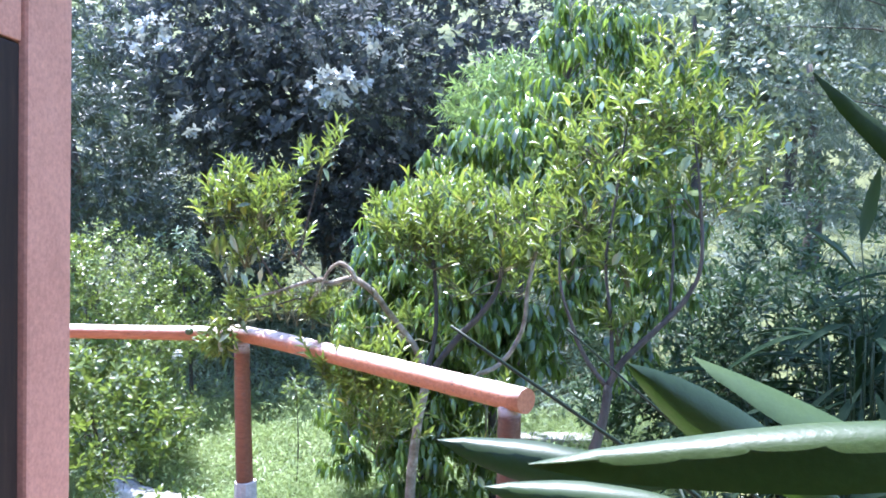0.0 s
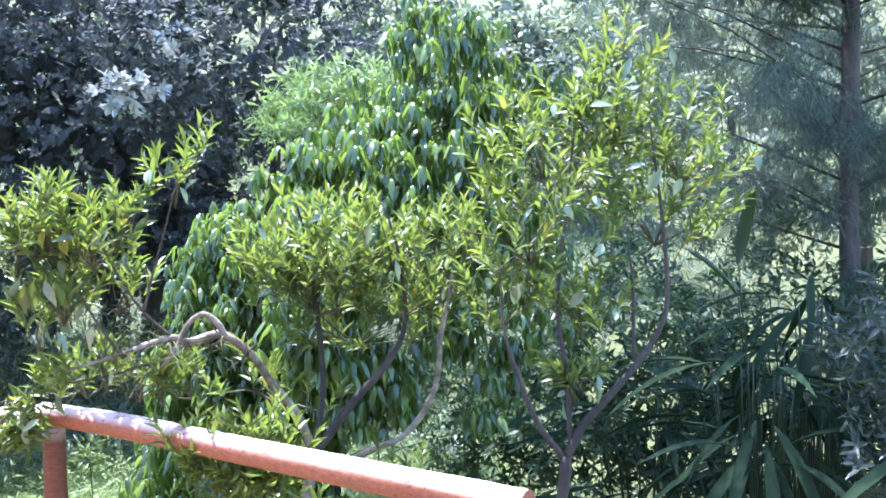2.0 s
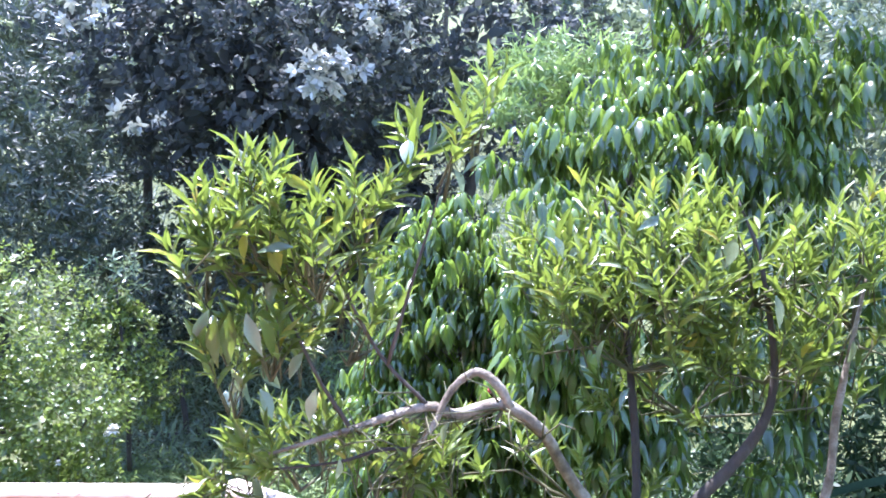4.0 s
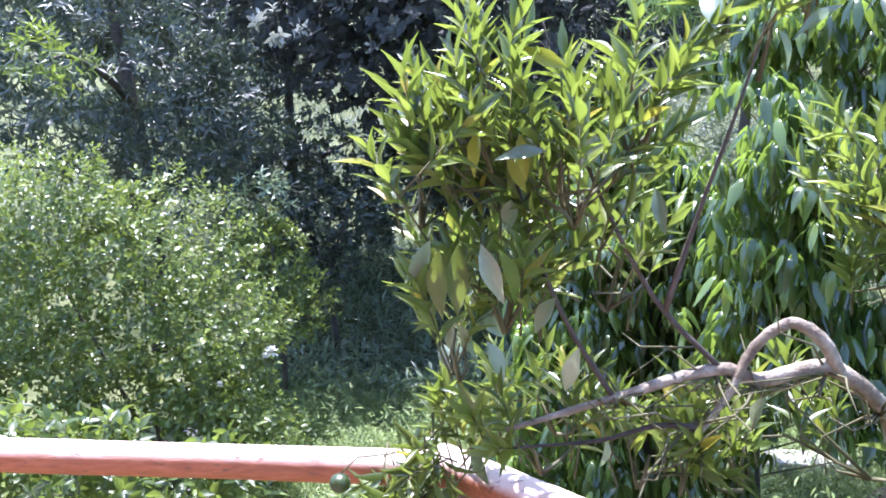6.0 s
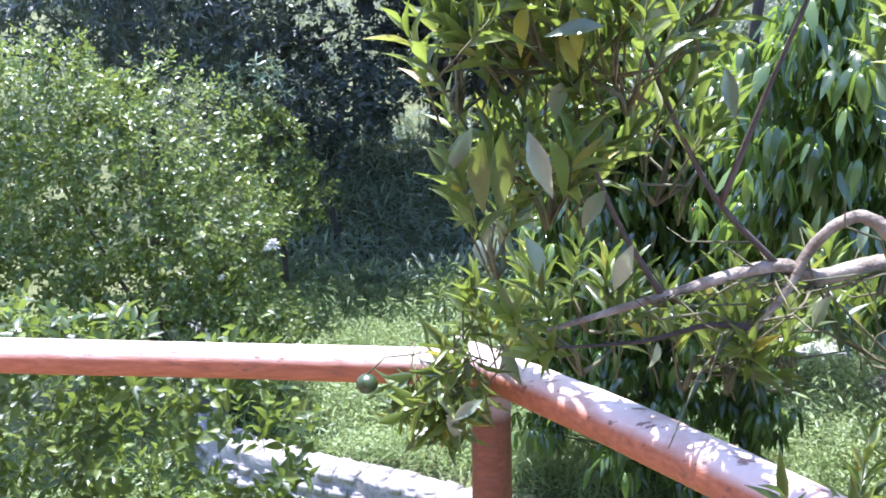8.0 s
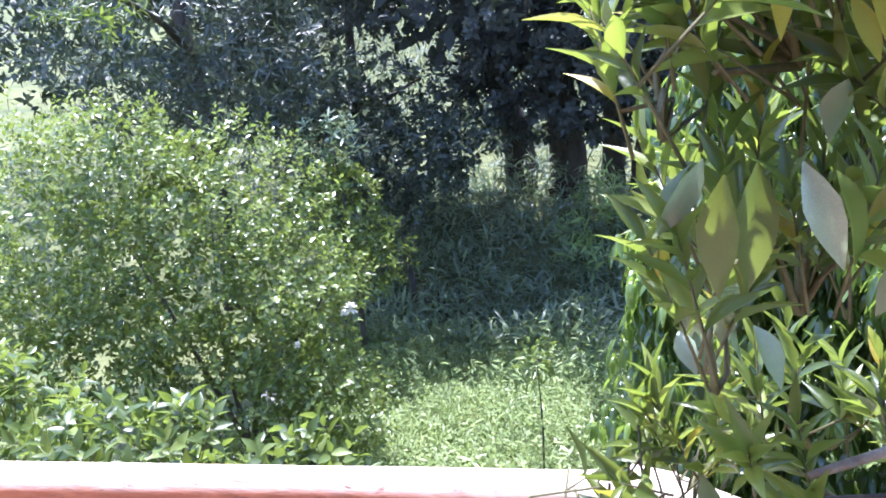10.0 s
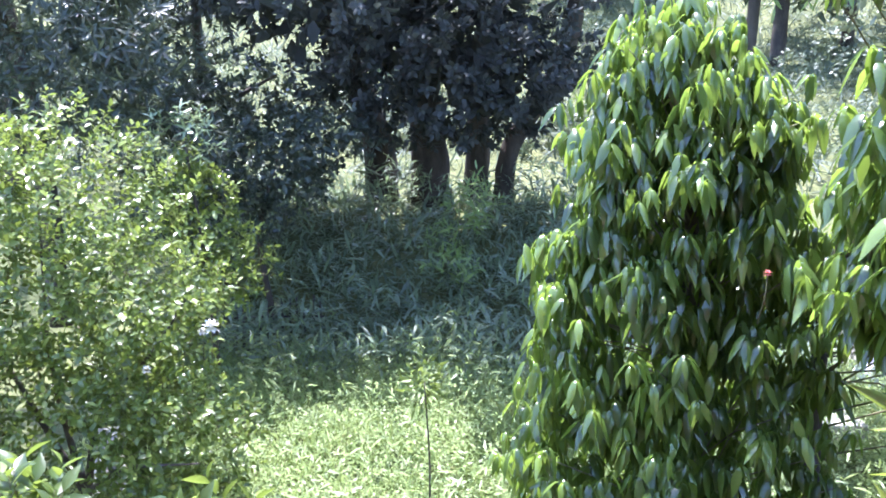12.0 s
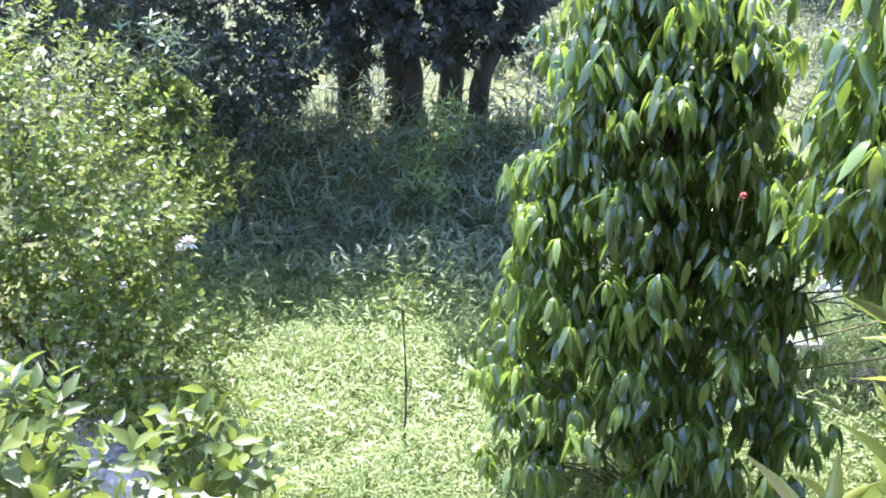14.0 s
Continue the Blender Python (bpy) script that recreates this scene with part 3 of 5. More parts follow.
def citrus_tree_bowed():
    """The tree that bends over the corner of the rail."""
    t = plant("citrus_tree", (1.05, 0.12, -0.72), "leafy citrus tree with a bowed grey limb over the log rail", "tree", "citrus trees")
    limb(t, [(1.05, 0.12, -1.3), (1.03, 0.08, -0.2), (1.06, 0.05, 0.3), (1.13, 0.03, 0.72)], (0.05, 0.042, 0.036, 0.032), name="trunk", seed=2, slim=0.82)
    limb(t, [(1.13, 0.03, 0.72), (1.06, -0.03, 0.92), (0.94, -0.12, 1.10), (0.86, -0.24, 1.24), (0.75, -0.29, 1.32), (0.63, -0.30, 1.29), (0.55, -0.31, 1.31), (0.36, -0.34, 1.25), (0.16, -0.4, 1.19)],
         (0.026, 0.023, 0.021, 0.02, 0.017, 0.013, 0.006), seed=3, slim=0.82)
    limb(t, [(0.77, -0.29, 1.315), (0.74, -0.31, 1.37), (0.69, -0.31, 1.405), (0.65, -0.31, 1.39), (0.61, -0.31, 1.345), (0.575, -0.32, 1.27), (0.52, -0.34, 1.19)], (0.016, 0.016, 0.013, 0.011, 0.007), seed=4, slim=0.82)
    limb(t, [(0.56, -0.31, 1.31), (0.45, -0.33, 1.42), (0.37, -0.36, 1.55), (0.28, -0.4, 1.75), (0.22, -0.43, 1.95)], (0.010, 0.008, 0.006, 0.003), M_BARK_DARK, seed=5, slim=0.65)
    limb(t, [(0.53, -0.335, 1.2), (0.44, -0.34, 1.2), (0.33, -0.35, 1.165), (0.15, -0.36, 1.14)], (0.009, 0.007, 0.005, 0.003), M_BARK_DARK, seed=9, slim=0.8)
    limb(t, [(0.36, -0.34, 1.25), (0.27, -0.38, 1.4), (0.2, -0.42, 1.58), (0.15, -0.44, 1.8)], (0.008, 0.006, 0.005, 0.003), M_BARK_DARK, seed=10, slim=0.8)
    limb(t, [(0.45, -0.33, 1.42), (0.5, -0.36, 1.6), (0.56, -0.4, 1.8), (0.62, -0.42, 2.02)], (0.008, 0.006, 0.004, 0.002), M_BARK_DARK, seed=11, slim=0.8)
    limb(t, [(1.13, 0.03, 0.72), (1.30, 0.04, 0.95), (1.48, 0.05, 1.15), (1.56, 0.06, 1.35), (1.52, 0.08, 1.7), (1.45, 0.1, 1.9)], (0.026, 0.022, 0.018, 0.01, 0.004), M_BARK_DARK, seed=6, slim=0.82)
    limb(t, [(1.12, 0.03, 0.7), (1.17, 0.1, 1.0), (1.15, 0.15, 1.35), (1.1, 0.15, 1.7), (1.05, 0.12, 1.9)], (0.02, 0.016, 0.012, 0.004), M_BARK_DARK, seed=7, slim=0.82)
    limb(t, [(1.2, 0.0, 0.66), (1.38, -0.01, 0.74), (1.56, 0.0, 0.82), (1.69, 0.0, 1.02), (1.72, 0.0, 1.27), (1.76, 0.02, 1.45), (1.8, 0.0, 1.7)], (0.018, 0.017, 0.016, 0.014, 0.004), seed=8, slim=0.82)
    blobs = [((0.14, -0.4, 1.73), (0.11, 0.13, 0.11), 28), ((0.0, -0.43, 1.66), (0.05, 0.1, 0.08), 10), ((0.28, -0.4, 1.66), (0.1, 0.14, 0.11), 20), ((0.13, -0.41, 1.83), (0.03, 0.06, 0.04), 5),
             ((0.15, -0.36, 1.45), (0.12, 0.12, 0.08), 15), ((0.34, -0.3, 1.49), (0.1, 0.12, 0.07), 10), ((0.06, -0.36, 1.35), (0.06, 0.08, 0.04), 5),
             ((0.38, -0.42, 1.80), (0.06, 0.08, 0.07), 10), ((0.53, -0.42, 2.0), (0.03, 0.05, 0.05), 3), ((0.66, -0.42, 2.0), (0.04, 0.05, 0.05), 3), ((0.59, -0.41, 1.92), (0.03, 0.04, 0.04), 2),
             ((0.22, -0.3, 1.15), (0.14, 0.08, 0.04), 8), ((0.42, -0.26, 1.12), (0.14, 0.08, 0.04), 9), ((0.62, -0.22, 1.12), (0.12, 0.08, 0.04), 7),
             ((0.90, 0.03, 1.63), (0.09, 0.2, 0.13), 18), ((1.04, 0.05, 1.56), (0.14, 0.22, 0.13), 30), ((1.2, 0.08, 1.66), (0.24, 0.28, 0.17), 50), ((1.5, 0.08, 1.66), (0.24, 0.28, 0.17), 38), ((1.78, 0.05, 1.6), (0.16, 0.24, 0.18), 22),
             ((1.15, 0.12, 1.44), (0.32, 0.2, 0.09), 30), ((1.55, 0.12, 1.42), (0.24, 0.2, 0.09), 16), ((1.35, 0.25, 1.28), (0.45, 0.15, 0.12), 30), ((1.0, 0.3, 0.98), (0.32, 0.14, 0.16), 14), ((0.5, -0.22, 1.10), (0.12, 0.1, 0.05), 6),
             ((0.08, -0.12, 1.44), (0.05, 0.05, 0.1), 8), ((0.22, 0.05, 1.12), (0.12, 0.08, 0.05), 8), ((0.02, -0.06, 1.05), (0.08, 0.05, 0.03), 8),
             ((0.85, -0.52, 0.84), (0.26, 0.10, 0.11), 40), ((0.95, -0.5, 0.6), (0.18, 0.12, 0.2), 36), ((1.5, -0.1, 0.45), (0.2, 0.14, 0.3), 18)]
    mats, stems, links = [], [], []
    for c, r, n in blobs:
        p, o = in_ellipsoid(n, c, np.array(r) * 1.22, 0.2)
        m, s = sprigs(p, o, 10, 0.12, 0.095, (0.28, 0.7), lift=2.0, jitter=0.5)
        mats.append(m)
        stems += s
        for q in p[::3]:
            mid = (np.array(c) + q) / 2 + rng.normal(size=3) * 0.02 - np.array((0, 0, 0.03))
            links.append(([np.array(c) - np.array((0, 0, 0.08)), mid, q], (0.0065, 0.0045, 0.003)))
    hang, _ = in_ellipsoid(26, (-0.07, -0.14, 0.98), (0.1, 0.07, 0.1), 0.1)
    m, sl = sprigs(hang, np.tile((-0.1, -0.25, -0.8), (26, 1)), 7, 0.09, 0.1, lift=0.0, jitter=0.7)
    mats.append(m)
    stems += sl
    hang, _ = in_ellipsoid(18, (0.92, -0.6, 0.82), (0.2, 0.08, 0.08), 0.1)
    m, sl = sprigs(hang, np.tile((0, -0.2, -0.8), (18, 1)), 8, 0.1, 0.09, lift=0.0, jitter=0.5)
    mats.append(m)
    stems += sl
    bare = []
    for q in np.array([(0.55, -0.31, 1.3), (0.36, -0.34, 1.25), (0.75, -0.29, 1.31), (0.62, -0.31, 1.28), (0.86, -0.24, 1.22), (0.5, -0.33, 1.2)] * 9):
        d = rng.normal(size=3) * np.array((0.07, 0.05, 0.045)) + np.array((-0.015, -0.01, 0.0))
        e = q + d
        bare.append(([q, q + d * 0.5 + rng.normal(size=3) * 0.02, e, e + d * 0.4 + rng.normal(size=3) * 0.035], (0.0034, 0.0026, 0.002, 0.001)))
    tubes("bare_brushwood", bare, M_TWIG, t, 5)
    tubes("brushwood", stems + links, M_TWIG, t)
    foliage(t, LEAF_LANCE, np.vstack(mats), M_CITRUS, 300, (0.05, -0.7, 1.5))
    # big hanging leaves and yellowed ones near the tip
    hang_p = np.array([(0.09, -0.53, 1.56), (0.13, -0.53, 1.56), (0.06, -0.54, 1.55), (0.04, -0.53, 1.565), (0.03, -0.52, 1.56), (0.16, -0.52, 1.55), (0.07, -0.5, 1.55)])
    hang_d = np.array([(0, -0.1, -1), (0.4, -0.2, -1), (-0.1, 0, -1), (-0.4, -0.2, -0.9), (-0.6, 0, -0.9), (0.5, 0.2, -1), (-0.3, 0.2, -1)], float)
    hm = frames_of(hang_p, hang_d, np.array([(0, -1, 0.3)] * 7) + rng.normal(size=(7, 3)) * 0.35, np.array([0.13, 0.11, 0.13, 0.09, 0.1, 0.11, 0.12]))
    big = leaf_shape((0.01, 0.10, 0.16, 0.145, 0.08, 0.004), 0.45, 0.3, 0.012)
    foliage(t, big, hm[[0, 2, 4, 5, 6]], M_CITRUS, 5, (0, 0, 0))
    foliage(t, big, hm[[1, 3]], M_UNDER_GLINT, 2, (0, 0, 0))
    wp = np.array([(1.19, -0.1, 1.83), (0.95, -0.05, 1.5), (1.5, -0.12, 1.62), (0.3, -0.5, 1.38), (0.42, -0.52, 1.66), (0.24, -0.52, 1.72), (0.02, -0.25, 0.98), (-0.05, -0.22, 0.95), (0.62, -0.45, 1.3), (1.72, -0.1, 1.5), (0.7, -0.5, 1.95), (0.35, -0.45, 1.2)])
    wm = frames_of(wp, np.array((0, 0, -1.0)) + rng.normal(size=(12, 3)) * 0.6, np.array((0, -1.0, 0.6)) + rng.normal(size=(12, 3)) * 0.3, rng.uniform(0.06, 0.1, 12))
    foliage(t, big, wm, M_UNDER_GLINT, 12, (0, 0, 0))
    turned_leaves(t, blobs, 44)
    yp = np.array([(0.12, -0.5, 1.76), (0.13, -0.5, 1.72), (0.19, -0.5, 1.75), (0.27, -0.5, 1.86), (0.17, -0.5, 1.71)])
    yd = np.array([(-0.2, -0.2, -1), (0.1, 0, 1), (0.2, -0.2, -1), (-0.8, 0, 0.4), (0.4, 0, -0.7)], float)
    foliage(t, big, frames_of(yp, yd, np.array([(0, -1, 0.2)] * 5) + rng.normal(size=(5, 3)) * 0.25, np.array([0.085, 0.075, 0.08, 0.09, 0.07])), M_CITRUS_OLD, 5, (0, 0, 0))


def citrus_tree_upright():
    t = plant("citrus_tree", (2.06, -0.55, -0.72), "upright citrus tree with forked dark stems and pale leaves", "tree", "citrus trees")
    limb(t, [(2.06, -0.55, -1.3), (2.05, -0.58, -0.2), (2.06, -0.6, 0.36), (2.13, -0.6, 0.66), (2.15, -0.6, 0.83)], (0.055, 0.048, 0.042, 0.036, 0.034), M_BARK_DARK, "trunk", seed=12, slim=0.68)
    limb(t, [(2.15, -0.6, 0.82), (2.22, -0.6, 0.95), (2.37, -0.58, 1.10), (2.52, -0.56, 1.26), (2.60, -0.55, 1.45), (2.59, -0.52, 1.82), (2.55, -0.5, 2.2)], (0.028, 0.025, 0.022, 0.016, 0.012, 0.006), M_BARK_DARK, seed=13, slim=0.68)
    limb(t, [(2.14, -0.6, 0.82), (2.03, -0.6, 0.97), (1.96, -0.6, 1.14), (1.9, -0.58, 1.35), (1.9, -0.5, 1.6)], (0.02, 0.018, 0.014, 0.01, 0.005), M_BARK_DARK, seed=14, slim=0.68)
    limb(t, [(2.17, -0.6, 0.85), (2.16, -0.57, 1.15), (2.13, -0.55, 1.45), (2.18, -0.5, 1.8), (2.25, -0.45, 2.3)], (0.017, 0.015, 0.012, 0.01, 0.004), M_BARK_DARK, seed=15, slim=0.68)
    limb(t, [(2.45, -0.56, 1.2), (2.47, -0.5, 1.5), (2.46, -0.46, 1.75)], (0.012, 0.01, 0.004), M_BARK_DARK, seed=16, slim=0.68)
    blobs = [((2.12, -0.4, 2.05), (0.36, 0.34, 0.24), 46), ((2.45, -0.42, 2.22), (0.34, 0.32, 0.24), 36), ((2.72, -0.42, 2.05), (0.28, 0.3, 0.2), 36), ((2.45, -0.4, 2.52), (0.2, 0.22, 0.1), 8),
             ((2.05, -0.42, 1.7), (0.3, 0.3, 0.2), 32), ((2.6, -0.42, 1.78), (0.3, 0.3, 0.14), 22), ((2.25, -0.5, 1.42), (0.14, 0.16, 0.12), 14), ((2.2, -0.55, 1.12), (0.09, 0.1, 0.08), 7), ((1.95, -0.3, 1.42), (0.16, 0.2, 0.12), 12)]
    mats, stems, links = [], [], []
    for c, r, n in blobs:
        p, o = in_ellipsoid(n, c, np.array(r) * 1.12, 0.1)
        m, s = sprigs(p, o, 10, 0.12, 0.095, (0.28, 0.75), lift=1.8, jitter=0.55)
        mats.append(m)
        stems += s
        for q in p[::3]:
            links.append(([np.array(c) - np.array((0, 0, 0.1)), (np.array(c) + q) / 2, q], (0.0065, 0.0045, 0.003)))
    tubes("brushwood", stems + links, M_TWIG, t)
    foliage(t, LEAF_LANCE, np.vstack(mats), M_CITRUS, 300, (2.2, -2.5, 1.8))
    wp = np.array([(1.95, -0.62, 1.53), (2.52, -0.7, 1.98), (2.45, -0.7, 2.0), (2.2, -0.7, 1.5), (2.62, -0.66, 1.95), (2.4, -0.72, 2.35), (2.75, -0.65, 2.1), (2.1, -0.7, 1.85), (2.3, -0.65, 1.3)])
    wm = frames_of(wp, np.array((0, 0, -1.0)) + rng.normal(size=(9, 3)) * 0.7, np.array((0, -1.0, 0.6)) + rng.normal(size=(9, 3)) * 0.3, rng.uniform(0.07, 0.12, 9))
    foliage(t, LEAF_BROAD, wm, M_UNDER_GLINT, 9, (0, 0, 0))
    turned_leaves(t, blobs, 34)


def drooping_tree(base, label, tiers, trunk, n_single=300, near=(0.3, 0, 1.2), size=0.2):
    """tiers: (centre, radii, shoots); every shoot carries a whorl of hanging leaves."""
    t = plant("drooping_tree", base, label, "tree", "drooping-leaved trees")
    limb(t, trunk, (0.055, 0.045, 0.035, 0.015), M_BARK_DARK, "trunk", seed=int(base[0] * 10) + 30)
    pos, lines = [], []
    tr = smooth_line(trunk, 5)
    for c, r, n in tiers:
        tips, o = in_ellipsoid(max(4, n // 4), c, r, 0.62)
        tips[:, 2] = c[2] + (tips[:, 2] - c[2]) * 0.95 + rng.normal(size=len(tips)) * 0.05 - 0.1 * np.hypot((tips[:, 0] - c[0]) / r[0], (tips[:, 1] - c[1]) / r[1])
        for q, d in zip(tips, o):
            h = q[2] - rng.uniform(0.15, 0.8)
            k = np.array([np.interp(h, tr[:, 2], tr[:, a]) for a in range(3)])
            if rng.random() < 0.35:
                lines.append(([k, (k + q) / 2 + np.array((0, 0, 0.06)), q], (0.007, 0.005, 0.003)))
            p = q - d * np.array((1, 1, 0.3)) * rng.uniform(0, 0.2, (5, 1)) + rng.normal(size=(5, 3)) * np.array((0.07, 0.07, 0.035))
            pos.append(p[p[:, 2] > ground_height(p[:, 0], p[:, 1]) + 0.22])
    pos = np.vstack(pos)
    n = len(pos)
    tubes("brushwood", lines, M_TWIG, t)
    mats, arched = [], []
    for i in range(6):
        yaw = rng.uniform(0, 6.28, n) if i == 0 else yaw + 1.05 + rng.normal(size=n) * 0.35
        out = np.stack([np.cos(yaw), np.sin(yaw), np.zeros(n)], 1)
        up = np.array((0, 0, 1.0)) + out * rng.uniform(-0.1, 0.6, n)[:, None] + rng.normal(size=(n, 3)) * 0.16
        along = out + rng.normal(size=(n, 3)) * 0.14 + np.array((0, 0, 1.0)) * rng.uniform(-0.2, 0.45, n)[:, None]
        m = frames_of(pos + rng.normal(size=(n, 3)) * 0.012, along, up, size * rng.uniform(0.55, 1.15, n))
        (arched if i in (1, 4) else mats).append(m)
    foliage(t, LEAF_HANG, np.vstack(mats), M_DROOP, n_single, near)
    foliage(t, LEAF_ARCH, np.vstack(arched), M_DROOP)
    return t


def mass(name, base, label, category, blobs, shape, size, material, group="", leaves=1, length=0.1, single=0, near=None, lift=0.4, wild=0.6):
    """A plant whose crown is made of many leaves in uneven clumps."""
    t = plant(name, base, label, category, group)
    mats, stems = [], []
    for c, r, n in blobs:
        p, o = in_ellipsoid(n, c, r, 0.5)
        p = p + 0.12 * np.array(r) * np.sin(p[:, ::-1] * np.array((7.1, 5.3, 6.7)))
        p = p[p[:, 2] > ground_height(p[:, 0], p[:, 1]) + 0.03]
        o = unit(p - np.array(c))
        if leaves > 1:
            m, s = sprigs(p, o, leaves, length, size, (0.6, 1.25), lift)
            stems += s[::3]
        else:
            m = scatter(p, o, size, 0.5, wild)
        mats.append(m)
    if stems:
        tubes("brushwood", stems, M_TWIG, t)
    foliage(t, shape, np.vstack(mats), material, single, near)
    return t


def bush():
    t = mass("round_bush", (-3.6, 4.8, -1.2), "broad round bush with small bright leaves beside the stone edging", "bush",
             [((-3.9, 4.9, 0.4), (1.2, 0.9, 1.15), 1300), ((-3.1, 4.6, 0.05), (0.66, 0.6, 0.85), 520), ((-5.0, 4.9, 0.5), (1.0, 0.9, 1.2), 650), ((-2.75, 4.4, -0.65), (0.55, 0.5, 0.5), 330), ((-4.6, 4.7, 1.15), (0.9, 0.6, 0.6), 420), ((-6.1, 5.0, 0.6), (1.0, 0.8, 1.3), 500), ((-7.4, 5.4, 0.6), (1.0, 0.8, 1.4), 420), ((-3.5, 4.4, -0.6), (0.85, 0.4, 0.6), 360), ((-4.6, 4.3, -0.4), (0.8, 0.4, 0.7), 420), ((-5.6, 4.4, -0.3), (0.8, 0.5, 0.8), 360)],
             LEAF_OVAL, 0.072, M_BUSH, leaves=6, length=0.12, single=300, near=(-2.4, 3.4, 0.3), lift=0.7)
    for pts in ([(-3.6, 4.8, -1.3), (-3.4, 4.7, -0.6), (-2.9, 4.5, -0.1), (-2.6, 4.4, 0.3)], [(-3.6, 4.8, -1.3), (-3.8, 4.8, -0.3), (-3.8, 4.8, 0.9)], [(-3.6, 4.8, -1.3), (-4.2, 4.8, -0.2), (-4.9, 4.9, 0.8)],
                [(-3.5, 4.7, -1.2), (-3.0, 4.2, -0.8), (-2.4, 4.0, -0.65)]):
        limb(t, pts, (0.03, 0.022, 0.012, 0.005), M_BARK_DARK, "stem", 6, 40)


def flower(at, radius, material, label):
    t = plant("flower", at, label, "flower", "white flowers")
    n = 21
    ang = np.arange(n) * 2.4
    lay = np.array((-0.35, 0.5, 1.6))[np.arange(n) % 3]
    along = np.stack([np.cos(ang), np.sin(ang), lay], 1)
    m = frames_of(np.tile(np.array(at, float), (n, 1)), along, np.tile((0, 0, 1.0), (n, 1)), np.full(n, radius))
    foliage(t, LEAF_OVAL, m, material, n, at, "petal")
    tube("stalk", [np.array(at) - np.array((0.02, -0.05, 0.25)), np.array(at) - np.array((0, -0.01, 0.1)), at], (0.003, 0.003, 0.002), M_TWIG, t, 5)


def trumpet_flower(at):
    """A long white flower that hangs mouth down from a thin stalk."""
    t = thing("flower", at, "large white trumpet flower hanging among the drooping leaves", "flower")
    n, verts, faces = 15, [], []
    for i, (d, r) in enumerate(((0.0, 0.008), (0.05, 0.014), (0.10, 0.026), (0.14, 0.042), (0.165, 0.07))):
        for s in range(n):
            a = 2 * math.pi * s / n
            k = r * (1 + (0.16 * math.cos(5 * a) if i == 4 else 0))
            verts.append((k * math.cos(a) + d * 0.45, k * math.sin(a) - d * 0.2, -d + (0.02 * math.cos(5 * a) if i == 4 else 0)))
    faces = [(i * n + s, i * n + (s + 1) % n, (i + 1) * n + (s + 1) % n, (i + 1) * n + s) for i in range(4) for s in range(n)]
    part("petals", mesh_of("petals", verts, faces), M_PETAL, t)
    tube("stalk", [np.array(at), np.array(at) + np.array((-0.02, 0.0, 0.07)), np.array(at) + np.array((0.03, 0.03, 0.12))], (0.006, 0.004, 0.003), M_STALK, t, 6)


def paddle_plant(name, base, label, leaves, material, group="", stalk=M_STALK, shape=LEAF_PADDLE):
    """Long paddle leaves on stalks. leaves: (foot, tip of stalk, leaf direction, face, length)."""
    t = plant(name, base, label, "plant", group)
    me = mesh_of("leaf", *shape)
    me.materials.append(material)
    for foot, top, along, face, length in leaves:
        mid = (np.array(foot) + np.array(top)) / 2 + np.array((0, 0, 0.06))
        tube("stalk", smooth_line([foot, mid, top], 4), (0.009, 0.007, 0.005), stalk, t, 6)
        m = frames_of(np.array([top], float) - np.array(t.location), np.array([along], float), np.array([face], float), [length])[0]
        ob = part("leaf", me, None, t)
        ob.matrix_basis = Matrix(m.tolist())
    return t


GLINT_CLUMPS = (((-1.15, 6.5, 3.55), (0.42, 0.3, 0.18), 40), ((-0.6, 6.8, 4.15), (0.34, 0.3, 0.26), 34), ((-3.4, 6.8, 3.1), (0.25, 0.3, 0.14), 8), ((-4.1, 6.9, 4.4), (0.4, 0.3, 0.3), 20))


